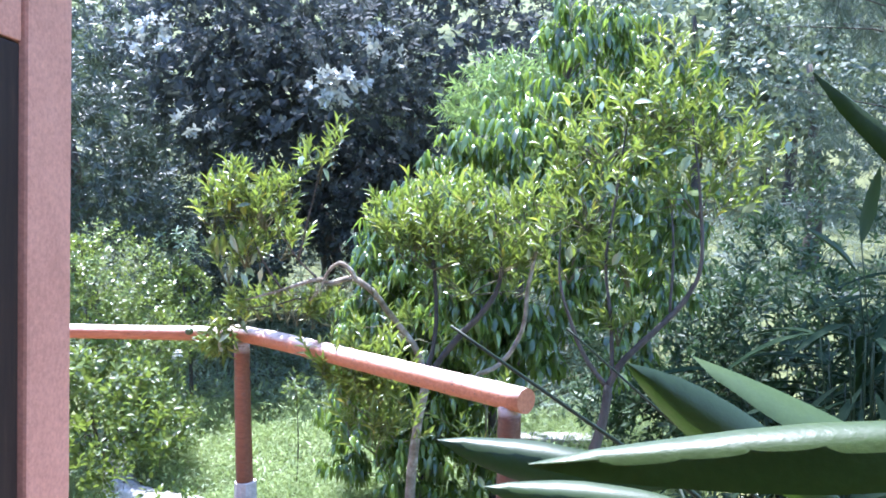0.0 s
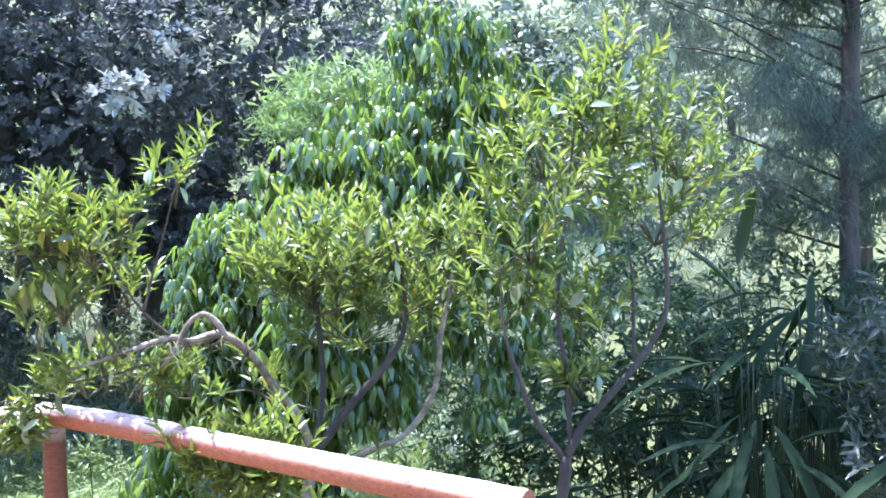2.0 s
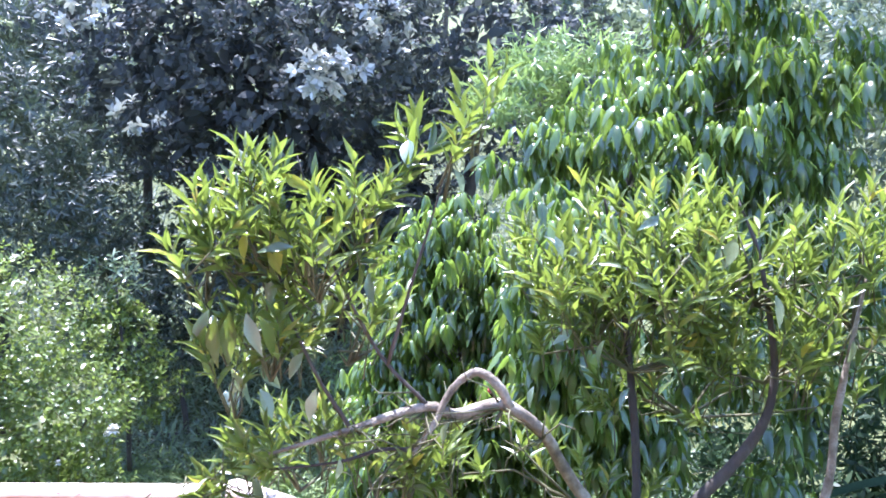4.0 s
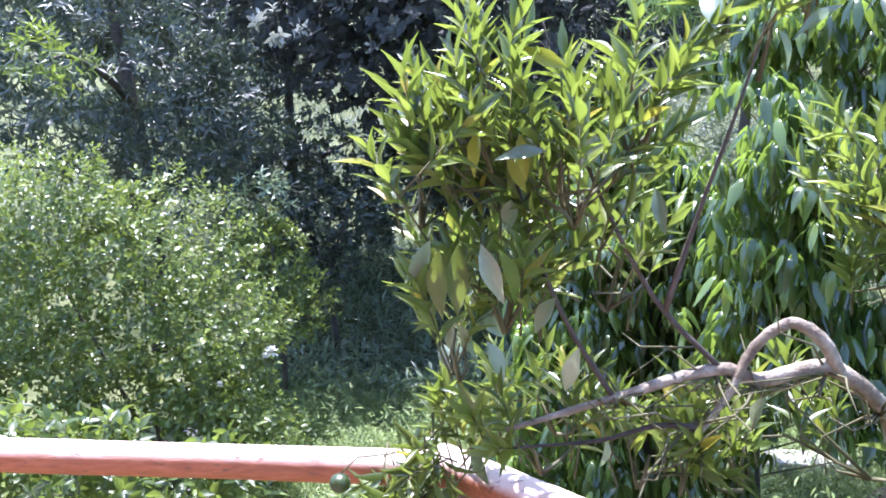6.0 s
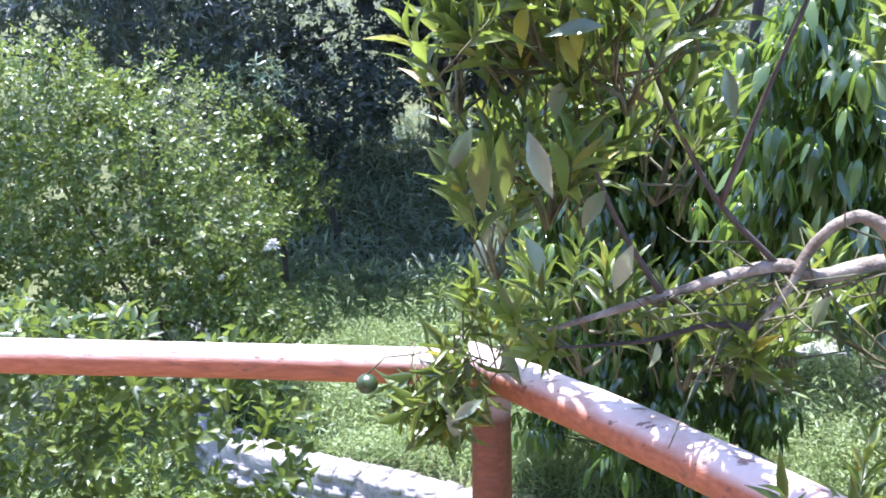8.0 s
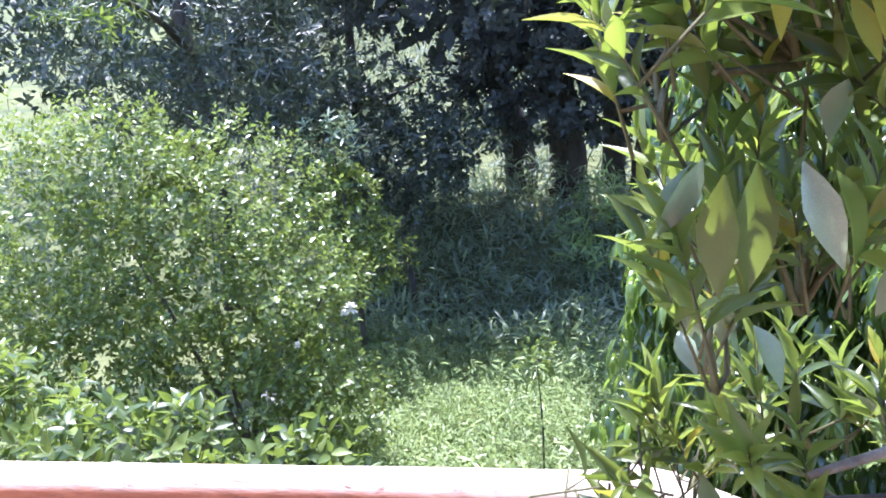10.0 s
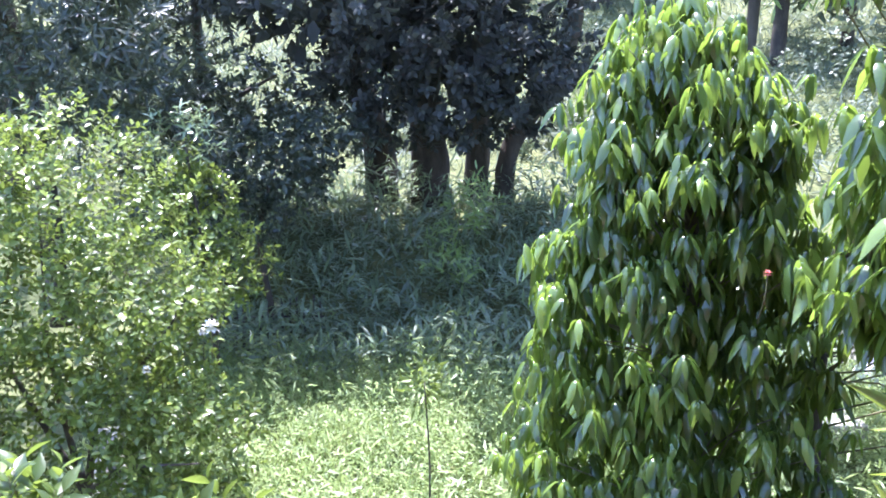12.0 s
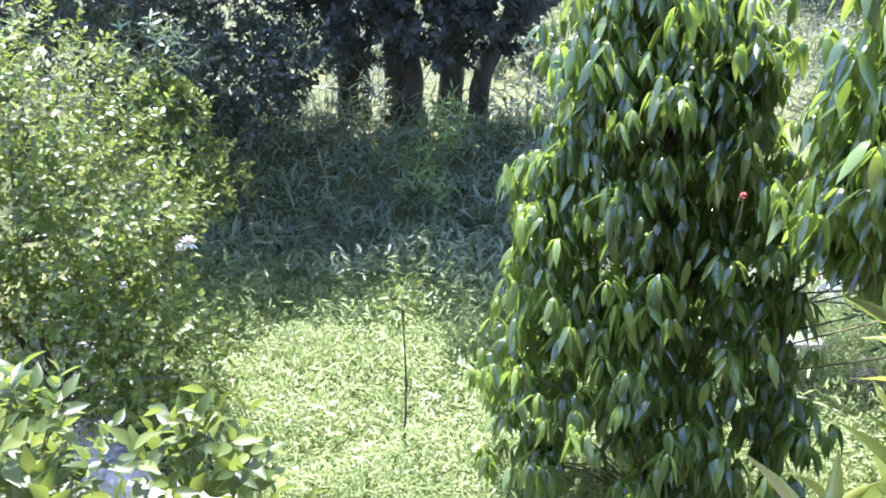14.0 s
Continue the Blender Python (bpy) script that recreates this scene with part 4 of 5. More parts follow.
def build_plants():
    citrus_tree_bowed()
    citrus_tree_upright()
    drooping_tree((0.52, 3.85, -1.2), "bushy young tree with long drooping bright green leaves",
                  [((0.4, 3.75, 2.0), (0.34, 0.34, 0.18), 66), ((0.42, 3.75, 1.7), (0.58, 0.5, 0.24), 160), ((0.44, 3.75, 1.4), (0.72, 0.56, 0.24), 190), ((0.45, 3.75, 1.1), (0.8, 0.6, 0.26), 190), ((0.46, 3.75, 0.8), (0.86, 0.64, 0.28), 200), ((0.47, 3.75, 0.48), (0.92, 0.68, 0.28), 190), ((0.46, 3.76, 0.15), (0.97, 0.74, 0.28), 190),
                   ((0.46, 3.76, -0.15), (1.02, 0.8, 0.28), 180), ((0.46, 3.78, -0.42), (1.08, 0.85, 0.28), 180), ((0.5, 3.7, -0.72), (1.05, 0.85, 0.26), 190)],
                  [(0.54, 3.85, -1.3), (0.55, 3.85, 0.0), (0.48, 3.75, 1.2), (0.45, 3.7, 2.0)], near=(0.2, 0, 0.9), size=0.165)
    drooping_tree((1.3, 3.9, -1.2), "tall tree with long drooping green leaves behind the citrus trees",
                  [((1.12, 2.3, 1.5), (0.42, 0.4, 0.7), 260), ((1.0, 2.9, 2.25), (0.4, 0.4, 0.3), 70), ((1.45, 2.6, 0.75), (0.45, 0.4, 0.4), 80), ((1.5, 2.9, 2.55), (0.6, 0.5, 0.35), 130), ((1.6, 2.75, 1.3), (0.58, 0.55, 0.5), 110), ((1.75, 2.9, 1.95), (0.75, 0.6, 0.5), 170),
                   ((2.2, 3.1, 2.65), (0.9, 0.7, 0.5), 220), ((2.15, 3.4, 3.2), (0.8, 0.7, 0.4), 130), ((2.6, 3.0, 1.9), (0.7, 0.7, 0.6), 160), ((2.5, 3.0, 1.3), (0.7, 0.7, 0.6), 110), ((2.2, 2.8, 0.6), (0.7, 0.5, 0.4), 60), ((1.05, 2.6, 0.95), (0.3, 0.35, 0.35), 130), ((1.45, 2.7, 0.75), (0.4, 0.4, 0.4), 100), ((2.8, 3.2, 2.9), (0.7, 0.6, 0.4), 140), ((2.3, 3.3, 3.6), (0.7, 0.5, 0.3), 110)],
                  [(1.28, 3.9, -1.3), (1.26, 3.9, 0.4), (1.5, 3.5, 1.8), (2.0, 3.3, 3.2)], near=(0.5, 0.5, 1.3), size=0.17)
    bush()
    flower((-2.42, 4.36, 0.13), 0.062, M_PETAL, "white double flower on the round bush")
    flower((-2.52, 4.46, 0.07), 0.035, M_PETAL, "small white flower on the round bush")
    flower((-2.8, 4.2, -0.12), 0.035, M_PETAL, "small white flower on the round bush")
    flower((0.7, 3.05, 0.79), 0.02, M_PETAL_PINK, "small red flower among the drooping leaves")
    trumpet_flower((1.18, 3.5, 0.47))
    mass("low_shrub", (-1.5, 1.0, -1.1), "leafy low shrub with upright light green leaves below the rail", "shrub",
         [((-1.14, 1.1, 0.42), (0.08, 0.14, 0.1), 12), ((-1.3, 1.05, 0.38), (0.06, 0.12, 0.1), 8), ((-1.62, 1.0, 0.45), (0.12, 0.18, 0.12), 24), ((-2.0, 1.0, 0.42), (0.26, 0.24, 0.15), 44), ((-2.5, 1.1, 0.42), (0.36, 0.3, 0.2), 60),
          ((-1.75, 1.15, -0.05), (0.4, 0.3, 0.35), 80), ((-1.12, 1.2, 0.05), (0.16, 0.2, 0.28), 26), ((-3.0, 1.2, 0.45), (0.45, 0.35, 0.3), 80), ((-1.4, 1.2, -0.8), (0.6, 0.4, 0.5), 60), ((-3.1, 1.7, -0.2), (0.7, 0.5, 0.6), 110), ((-3.9, 1.8, 0.3), (0.7, 0.5, 0.6), 110), ((-3.5, 1.3, -0.5), (0.6, 0.5, 0.5), 70), ((-2.7, 1.1, -0.4), (0.6, 0.4, 0.5), 90), ((-2.2, 1.4, -0.6), (0.6, 0.4, 0.5), 80)],
         LEAF_BROAD, 0.088, M_SHRUB, leaves=8, length=0.13, single=300, near=(-0.6, -0.5, 1.0), lift=0.9)
    # dark trees on the bank
    # the last two clumps are unseen upper crown, added to shade the bank
    t = mass("shade_tree", (-1.75, 11.5, 0.2), "large dark shade tree with a dense hanging crown", "tree",
             [((-2.2, 9.3, 3.6), (2.6, 2.0, 2.0), 760), ((-1.4, 9.7, 2.0), (1.8, 1.1, 0.95), 720), ((0.3, 10.5, 4.6), (2.2, 2.2, 1.8), 500), ((-4.0, 9.5, 4.6), (2.4, 2.2, 2.0), 800), ((-0.9, 7.4, 4.2), (0.9, 0.8, 0.9), 200), ((-2.6, 8.8, 5.2), (2.5, 1.6, 1.4), 460), ((-0.6, 10.6, 1.9), (0.9, 0.8, 0.5), 120), ((-2.6, 10.2, 6.6), (3.4, 2.4, 0.9), 900), ((0.2, 10.4, 6.7), (2.4, 2.2, 0.9), 520)],
             LEAF_FAR, 0.13, M_DARK_HAZE, "shade trees", leaves=10, length=0.16)
    big = [in_ellipsoid(n, c, r, 0.1) for c, r, n in (((-2.4, 9.6, 3.8), (2.2, 1.8, 1.7), 1300), ((0.3, 11, 4.8), (1.8, 1.8, 1.5), 800), ((-1.3, 9.8, 2.5), (1.2, 1.0, 0.8), 500), ((-4.2, 9.8, 4.6), (2.0, 1.8, 1.6), 900))]
    p = np.vstack([b[0] for b in big])
    foliage(t, LEAF_FAR, scatter(p, np.vstack([b[1] for b in big]), 0.26), M_DARK_HAZE, name="inner_foliage")
    # whitish clumps stand in for crown leaves that flash in the sun
    pale = [in_ellipsoid(n, c, r, 0.2) for c, r, n in GLINT_CLUMPS]
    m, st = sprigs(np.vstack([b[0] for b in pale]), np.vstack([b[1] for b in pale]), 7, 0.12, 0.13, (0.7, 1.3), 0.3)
    foliage(t, LEAF_OVAL, m, M_GLINT, name="pale_foliage")
    for k, (pts, r) in enumerate((([(-1.75, 11.5, 0.1), (-1.8, 11.5, 1.0), (-1.9, 11.2, 2.2), (-2.3, 10.4, 4.0)], (0.32, 0.26, 0.2, 0.08)), ([(-1.12, 11.6, 0.1), (-1.08, 11.6, 1.2), (-1.0, 11.4, 2.4), (-0.9, 11, 4.2)], (0.20, 0.17, 0.13, 0.06)),
                                  ([(-0.72, 11.4, 0.1), (-0.6, 11.4, 1.0), (-0.05, 11.4, 1.9), (0.25, 11.3, 2.75), (0.3, 11, 4.3)], (0.15, 0.14, 0.13, 0.12, 0.06)), ([(-2.5, 11.7, 0.1), (-2.6, 11.6, 1.2), (-3.2, 11.0, 3.0), (-3.8, 10.4, 4.6)], (0.26, 0.22, 0.15, 0.06)))):
        limb(t, pts, r, M_BARK_DARK, "trunk", 10, 50 + k)
    t = mass("glossy_tree", (-5.2, 7.4, -0.5), "tall tree with shiny narrow leaves behind the round bush", "tree",
             [((-5.4, 7.0, 2.6), (1.5, 1.2, 1.5), 650), ((-4.4, 7.0, 2.0), (0.9, 0.9, 0.9), 260), ((-6.3, 7.4, 4.2), (1.8, 1.4, 1.4), 500), ((-3.9, 7.6, 0.9), (0.7, 0.7, 0.6), 170)], LEAF_NARROW, 0.17, M_GLOSSY, leaves=9, length=0.14)
    limb(t, [(-5.2, 7.4, -0.7), (-5.3, 7.4, 1.0), (-5.4, 7.2, 2.4), (-5.8, 7.2, 4.2)], (0.12, 0.1, 0.08, 0.03), M_BARK_DARK, "trunk", seed=60)
    # one branch gets a brighter leaf colour to look sunlit
    p, o = in_ellipsoid(34, (-4.3, 4.3, 2.5), (0.34, 0.3, 0.22), 0.2)
    m, st = sprigs(p, o, 8, 0.14, 0.12, (0.6, 1.2), 0.2)
    foliage(t, LEAF_LANCE, m, M_SHRUB, name="sunlit_foliage")
    limb(t, [(-5.35, 7.3, 2.2), (-5.0, 6.2, 2.5), (-4.6, 5.0, 2.6), (-4.3, 4.3, 2.5)], (0.05, 0.035, 0.02, 0.008), M_BARK_DARK, seed=66)
    t = mass("slender_tree", (-5.05, 11.3, 0.1), "slender tree with a thin dark trunk and open crown", "tree",
             [((-5.0, 11.2, 3.6), (1.3, 1.0, 1.0), 260), ((-4.4, 11, 1.9), (0.7, 0.6, 0.35), 90), ((-5.7, 11.2, 2.2), (0.8, 0.6, 0.7), 190), ((-4.9, 10.6, 1.5), (0.8, 0.5, 0.35), 130), ((-3.7, 10.5, 1.3), (0.6, 0.5, 0.4), 120), ((-6.4, 10.6, 2.4), (0.9, 0.6, 0.7), 170), ((-3.6, 10.4, 0.6), (0.5, 0.4, 0.35), 80)], LEAF_OVAL, 0.12, M_GLOSSY, leaves=7, length=0.16)
    limb(t, [(-5.0, 11.3, -0.1), (-5.05, 11.3, 1.6), (-5.1, 11.3, 2.8), (-5.0, 11.2, 4.2)], (0.10, 0.085, 0.07, 0.03), M_BARK_DARK, "trunk", seed=61)
    limb(t, [(-5.05, 11.3, 1.3), (-4.5, 11.2, 1.7), (-3.9, 11.1, 2.0)], (0.05, 0.04, 0.015), M_BARK_DARK, seed=62)
    t = mass("bank_shrub", (-3.2, 8.2, -0.5), "open shrub with oval leaves on the shaded bank", "shrub",
             [((-3.1, 8.3, 0.9), (0.75, 0.6, 0.55), 190), ((-3.6, 8.0, 0.4), (0.6, 0.5, 0.6), 150), ((-2.6, 8.6, 1.2), (0.5, 0.5, 0.4), 80)], LEAF_OVAL, 0.10, M_GLOSSY, leaves=7, length=0.14)
    limb(t, [(-3.2, 8.2, -0.7), (-3.3, 8.2, 0.2), (-3.1, 8.3, 1.0)], (0.04, 0.03, 0.012), M_BARK_DARK, "stem", seed=63)
    t = mass("garden_shrub", (-3.2, 6.5, -0.7), "small bright-leaved shrub with pale tufts at the foot of the bank", "shrub",
             [((-3.25, 6.5, 0.55), (0.38, 0.34, 0.45), 150), ((-3.0, 6.4, 0.1), (0.3, 0.3, 0.3), 60), ((-3.6, 6.6, 0.9), (0.35, 0.3, 0.3), 60)], LEAF_OVAL, 0.08, M_BUSH, leaves=7, length=0.13)
    # pale tuft whose colour imitates glints on the leaves
    p, o = in_ellipsoid(26, (-3.42, 6.45, 1.3), (0.34, 0.3, 0.2), 0.2)
    m, st = sprigs(p, o, 8, 0.14, 0.13, (0.7, 1.3), 0.4)
    foliage(t, LEAF_NARROW, m, M_UNDER_GLINT, name="pale_foliage")
    limb(t, [(-3.2, 6.5, -0.8), (-3.25, 6.5, 0.0), (-3.4, 6.5, 1.2)], (0.03, 0.025, 0.01), M_BARK_DARK, "stem", 6, 64)
    # trees that close the slope behind
    for k, (x, y, h, r) in enumerate(((-8.5, 12, 6.5, 3.0), (-13, 11, 7, 3.5), (-10, 18, 7, 3.4), (10.5, 10, 7.5, 3.0), (12.5, 6, 7, 3.0), (7.5, 15, 6.5, 2.6), (14, 14, 8, 3.5), (-4, 24, 5.5, 3.0), (6.2, 23, 8.5, 3.0), (8.8, 22, 8.0, 2.8), (2.0, 30, 5.0, 2.8), (9, 26, 6.5, 3.2), (-16, 24, 8, 4.0), (16, 26, 8, 4.0), (-9, 34, 7, 4), (5, 42, 7, 4), (18, 40, 8, 5), (-20, 44, 9, 5), (-3, 52, 8, 5))):
        z = float(ground_height(x, y))
        n = int(310 if y < 20 else 210)
        t = mass("hill_tree", (x, y, z), "leafy tree on the slope behind the garden", "tree",
                 [((x, y, z + h * 0.62), (r * 0.8, r * 0.8, h * 0.34), n), ((x - r * 0.45, y - 0.5, z + h * 0.45), (r * 0.5, r * 0.5, h * 0.25), n // 2), ((x + r * 0.5, y - 0.3, z + h * 0.5), (r * 0.5, r * 0.5, h * 0.25), n // 2)],
                 LEAF_WEED, 0.22 if y < 20 else 0.42, M_HILLTREE if y > 20 or x > 0 else M_GLOSSY, "slope trees", leaves=7, length=0.3)
        limb(t, [(x, y, z - 0.2), (x + 0.1, y, z + h * 0.3), (x - 0.1, y, z + h * 0.7)], (0.2, 0.16, 0.06), M_BARK_DARK, "trunk", 8, 70 + k)
    for k, (x, y, r) in enumerate(((-6.5, 14, 1.0), (-3.4, 15, 0.8), (-0.2, 14.5, 0.7), (1.6, 13.5, 0.9), (3.2, 15.5, 1.1), (5.0, 12.5, 1.1), (1.8, 18, 1.0), (-2.0, 19, 0.9), (6.5, 19, 1.2), (4.2, 9.5, 0.9), (0.6, 22, 1.2))):
        z = float(ground_height(x, y))
        mass("slope_shrub", (x, y, z), "scrubby green shrub on the slope behind the trees", "shrub",
             [((x, y, z + r * 0.6), (r, r * 0.9, r * 0.8), 160), ((x + r * 0.7, y, z + r * 0.4), (r * 0.6, r * 0.6, r * 0.5), 70)], LEAF_WEED, 0.13, M_HILLTREE, "slope shrubs", leaves=7, length=0.2)
    # herbs in a light leaf colour that stands for a fleck of sun
    for x, y, z0, r, n in ((-1.0, 8.7, 0.42, 0.26, 26), (-1.28, 8.7, -0.12, 0.2, 16), (-1.15, 8.6, -0.35, 0.18, 10)):
        mass("bank_herb", (x, y, 0), "narrow-leaved herb on the shaded bank, coloured pale like a sun fleck", "plant", [((x, y, z0), (r, r, r * 1.2), n)], LEAF_NARROW, 0.17, M_FEATHER, "bank herbs", leaves=7, length=0.16, lift=1.0)
    t = mass("feathery_tree", (1.35, 6.6, -0.6), "feathery light green tree behind the drooping trees", "tree",
             [((0.85, 6.1, 3.12), (0.42, 0.3, 0.07), 46), ((1.05, 6.1, 3.4), (0.4, 0.35, 0.08), 50), ((1.2, 6.2, 3.68), (0.45, 0.35, 0.1), 54), ((1.6, 6.3, 3.5), (0.5, 0.4, 0.3), 80), ((1.5, 6.3, 2.9), (0.5, 0.4, 0.3), 60)],
             LEAF_NARROW, 0.16, M_FEATHER, leaves=12, length=0.3, lift=0.05)
    limb(t, [(1.35, 6.6, -0.8), (1.4, 6.6, 1.2), (1.45, 6.5, 2.6), (1.4, 6.3, 3.6)], (0.07, 0.06, 0.04, 0.015), M_BARK_DARK, "trunk", 8, 68)
    # right-hand thicket
    t = plant("needle_tree", (6.7, 4.5, -0.7), "tall needle-leaved tree with a dark straight trunk", "tree")
    limb(t, [(6.75, 4.5, -0.8), (6.72, 4.5, 1.5), (6.75, 4.5, 4.0), (6.8, 4.5, 7.5)], (0.12, 0.11, 0.095, 0.05), M_BARK_DARK, "trunk", 10, 90)
    lines, mats = [], []
    for k in range(170):
        a, z0 = rng.uniform(0, 6.28), rng.uniform(1.6, 7.0)
        L = rng.uniform(1.2, 2.6) + (z0 - 1.6) * 0.38
        if k >= 95:
            # long boughs, mostly out of view, added to shade the fronds
            a, z0, L = -2.6 + rng.uniform(-0.5, 0.4), rng.uniform(4.2, 6.4), rng.uniform(3.2, 5.3)
        e = np.array((6.75 + math.cos(a) * L, 4.5 + math.sin(a) * L, z0 + L * rng.uniform(0.1, 0.5)))
        s = np.array((6.75, 4.5, z0))
        lines.append(([s, (s + e) / 2 + np.array((0, 0, 0.15)), e], (0.02, 0.010, 0.003)))
        knots = s + (e - s) * rng.uniform(0.2, 1.0, (18, 1)) + rng.normal(size=(18, 3)) * np.array((0.2, 0.2, 0.12))
        q = np.repeat(knots, 42, axis=0) + rng.normal(size=(756, 3)) * np.array((0.07, 0.07, 0.05))
        mats.append(frames_of(q, np.array((0, 0, -0.8)) + rng.normal(size=(756, 3)) * 0.6, rng.normal(size=(756, 3)), rng.uniform(0.12, 0.28, 756) * (1.35 if k >= 95 else 1.0)))
    tubes("brushwood", lines, M_BARK_DARK, t, 4)
    foliage(t, LEAF_NEEDLE, np.vstack(mats), M_NEEDLE)
    for k, (cx, cy, n, h, dark) in enumerate(((4.15, 1.6, 40, 2.3, 1), (4.9, 2.2, 40, 2.6, 1), (3.7, 1.2, 24, 1.0, 1), (5.4, 3.0, 34, 2.9, 1), (4.7, 0.5, 30, 1.8, 1), (3.8, 2.8, 22, 1.7, 1))):
        z = float(ground_height(cx, cy))
        rows = []
        for i in range(int(n * 1.35)):
            a = rng.uniform(0, 6.28)
            s = rng.uniform(0.25, 1.0)
            foot = (cx + 0.12 * math.cos(a), cy + 0.12 * math.sin(a), z)
            top = np.array((cx + 0.45 * math.cos(a) * s, cy + 0.45 * math.sin(a) * s, z + 0.2 + h * rng.uniform(0.3, 0.95)))
            along = np.array((math.cos(a), math.sin(a), rng.uniform(-0.6, 0.35)))
            rows.append((foot, top, along, (rng.uniform(-0.4, 0.4), -0.3, 1.0), rng.uniform(0.55, 0.95)))
        paddle_plant("paddle_plant", (cx, cy, z), "clump of green paddle-shaped leaves, coloured dark for shade", rows, M_FROND, "paddle plants", M_STALK, LEAF_FROND)
    paddle_plant("banana_plant", (4.5, 2.2, -0.72), "young banana plant with one sunlit upright leaf", [((4.5, 2.2, -0.72), (4.25, 2.1, 1.55), (0.2, 0, 1), (0.3, 1, 0.1), 0.6), ((4.5, 2.2, -0.72), (4.2, 2.0, 1.3), (-0.6, -0.2, 0.7), (0.2, -0.5, 1), 0.6)], M_PADDLE)
    mass("shiny_shrub", (4.9, 0.8, -0.72), "dark shrub with shiny hanging leaves", "shrub",
         [((4.75, 0.9, 1.0), (0.5, 0.5, 0.5), 150), ((5.2, 1.0, 0.6), (0.6, 0.5, 0.6), 150), ((4.6, 0.6, 0.2), (0.5, 0.4, 0.5), 110)], LEAF_LANCE_SMALL, 0.12, M_GLOSSY, leaves=7, length=0.12, lift=-0.5)
    mass("thicket_shrub", (4.6, 2.4, -1.2), "dense dark shrub in the shade of the needle tree", "shrub",
         [((4.7, 3.7, -0.2), (0.9, 0.7, 1.1), 330), ((5.9, 4.2, 0.4), (1.1, 0.9, 1.4), 420), ((7.0, 3.2, 0.3), (1.0, 0.9, 1.5), 360), ((3.7, 2.4, -0.9), (0.7, 0.6, 0.5), 160)], LEAF_THICK, 0.15, M_JUNGLE, leaves=8, length=0.16)
    mass("undergrowth_shrub", (3.6, 3.8, -0.72), "green undergrowth behind the citrus trees, coloured dark for shadow", "shrub",
         [((3.4, 3.8, -0.2), (0.7, 0.6, 0.5), 150), ((3.0, 4.3, 0.5), (0.9, 0.6, 1.2), 380), ((4.0, 3.6, 0.6), (0.8, 0.6, 1.1), 300), ((4.6, 4.5, 0.3), (0.9, 0.7, 0.9), 260), ((2.9, 4.8, -0.3), (0.8, 0.6, 0.4), 120), ((5.4, 6.0, 1.2), (1.4, 0.9, 1.2), 320), ((3.4, 6.4, 0.2), (1.2, 0.8, 0.8), 220)], LEAF_THICK, 0.13, M_JUNGLE, leaves=8, length=0.14)
    # paddle leaves close to the start of the walk
    rows = [((2.8, -3.2, -0.5), (2.36, -3.5, 1.14), (-0.36, -0.14, 0.25), (-0.3, -0.75, 0.3), 0.45),
            ((2.85, -3.1, -0.5), (2.56, -3.3, 1.17), (-0.4, 0.0, 0.24), (0.25, -0.3, 0.92), 0.46),
            ((2.7, -3.0, -0.5), (2.2, -2.7, 0.95), (-0.63, 0.0, 0.11), (0.0, -0.8, 0.55), 0.64),
            ((2.65, -3.3, -0.5), (2.24, -3.0, 0.97), (-0.5, 0.0, 0.05), (0.1, -0.8, 0.5), 0.52),
            ((2.65, -3.4, -0.5), (2.55, -3.1, 1.0), (-0.6, 0.1, 0.02), (0.1, -0.3, 0.9), 0.6),
            ((2.7, -3.2, -0.5), (2.5, -3.25, 0.9), (-0.3, -0.2, -0.1), (0.2, -0.3, 1), 0.5)]
    near_rows = [((2.6, -4.1, -0.5), (2.3, -4.36, 1.475), (-0.42, -0.02, -0.02), (0.05, -0.8, 0.58), 0.44),
                 ((2.7, -4.0, -0.5), (2.38, -4.15, 1.49), (-0.25, 0.0, 0.26), (0.35, -0.85, 0.35), 0.37)]
    paddle_plant("paddle_plant", (2.6, -4.1, -0.5), "tall paddle-leaved plant leaning over the terrace edge", near_rows, M_PADDLE, "paddle plants", shape=LEAF_PADDLE_SLIM)
    t = paddle_plant("paddle_plant", (2.7, -3.3, -0.1), "large glossy paddle-leaved plant beside the terrace", rows, M_PADDLE, "paddle plants", shape=LEAF_PADDLE_RIDGE)
    tube("stalk", smooth_line([(1.70, -3.5, 1.43), (1.95, -3.42, 1.25), (2.2, -3.35, 1.07), (2.62, -3.3, 0.7), (2.7, -3.3, -0.5)], 4), (0.003, 0.0045, 0.006, 0.008), M_STALK, t, 6)
    tube("stalk", smooth_line([(1.9, -3.3, 1.41), (2.08, -3.25, 1.25), (2.25, -3.22, 1.1), (2.6, -3.2, 0.7), (2.72, -3.25, -0.5)], 4), (0.002, 0.003, 0.005, 0.007), M_STALK, t, 6)


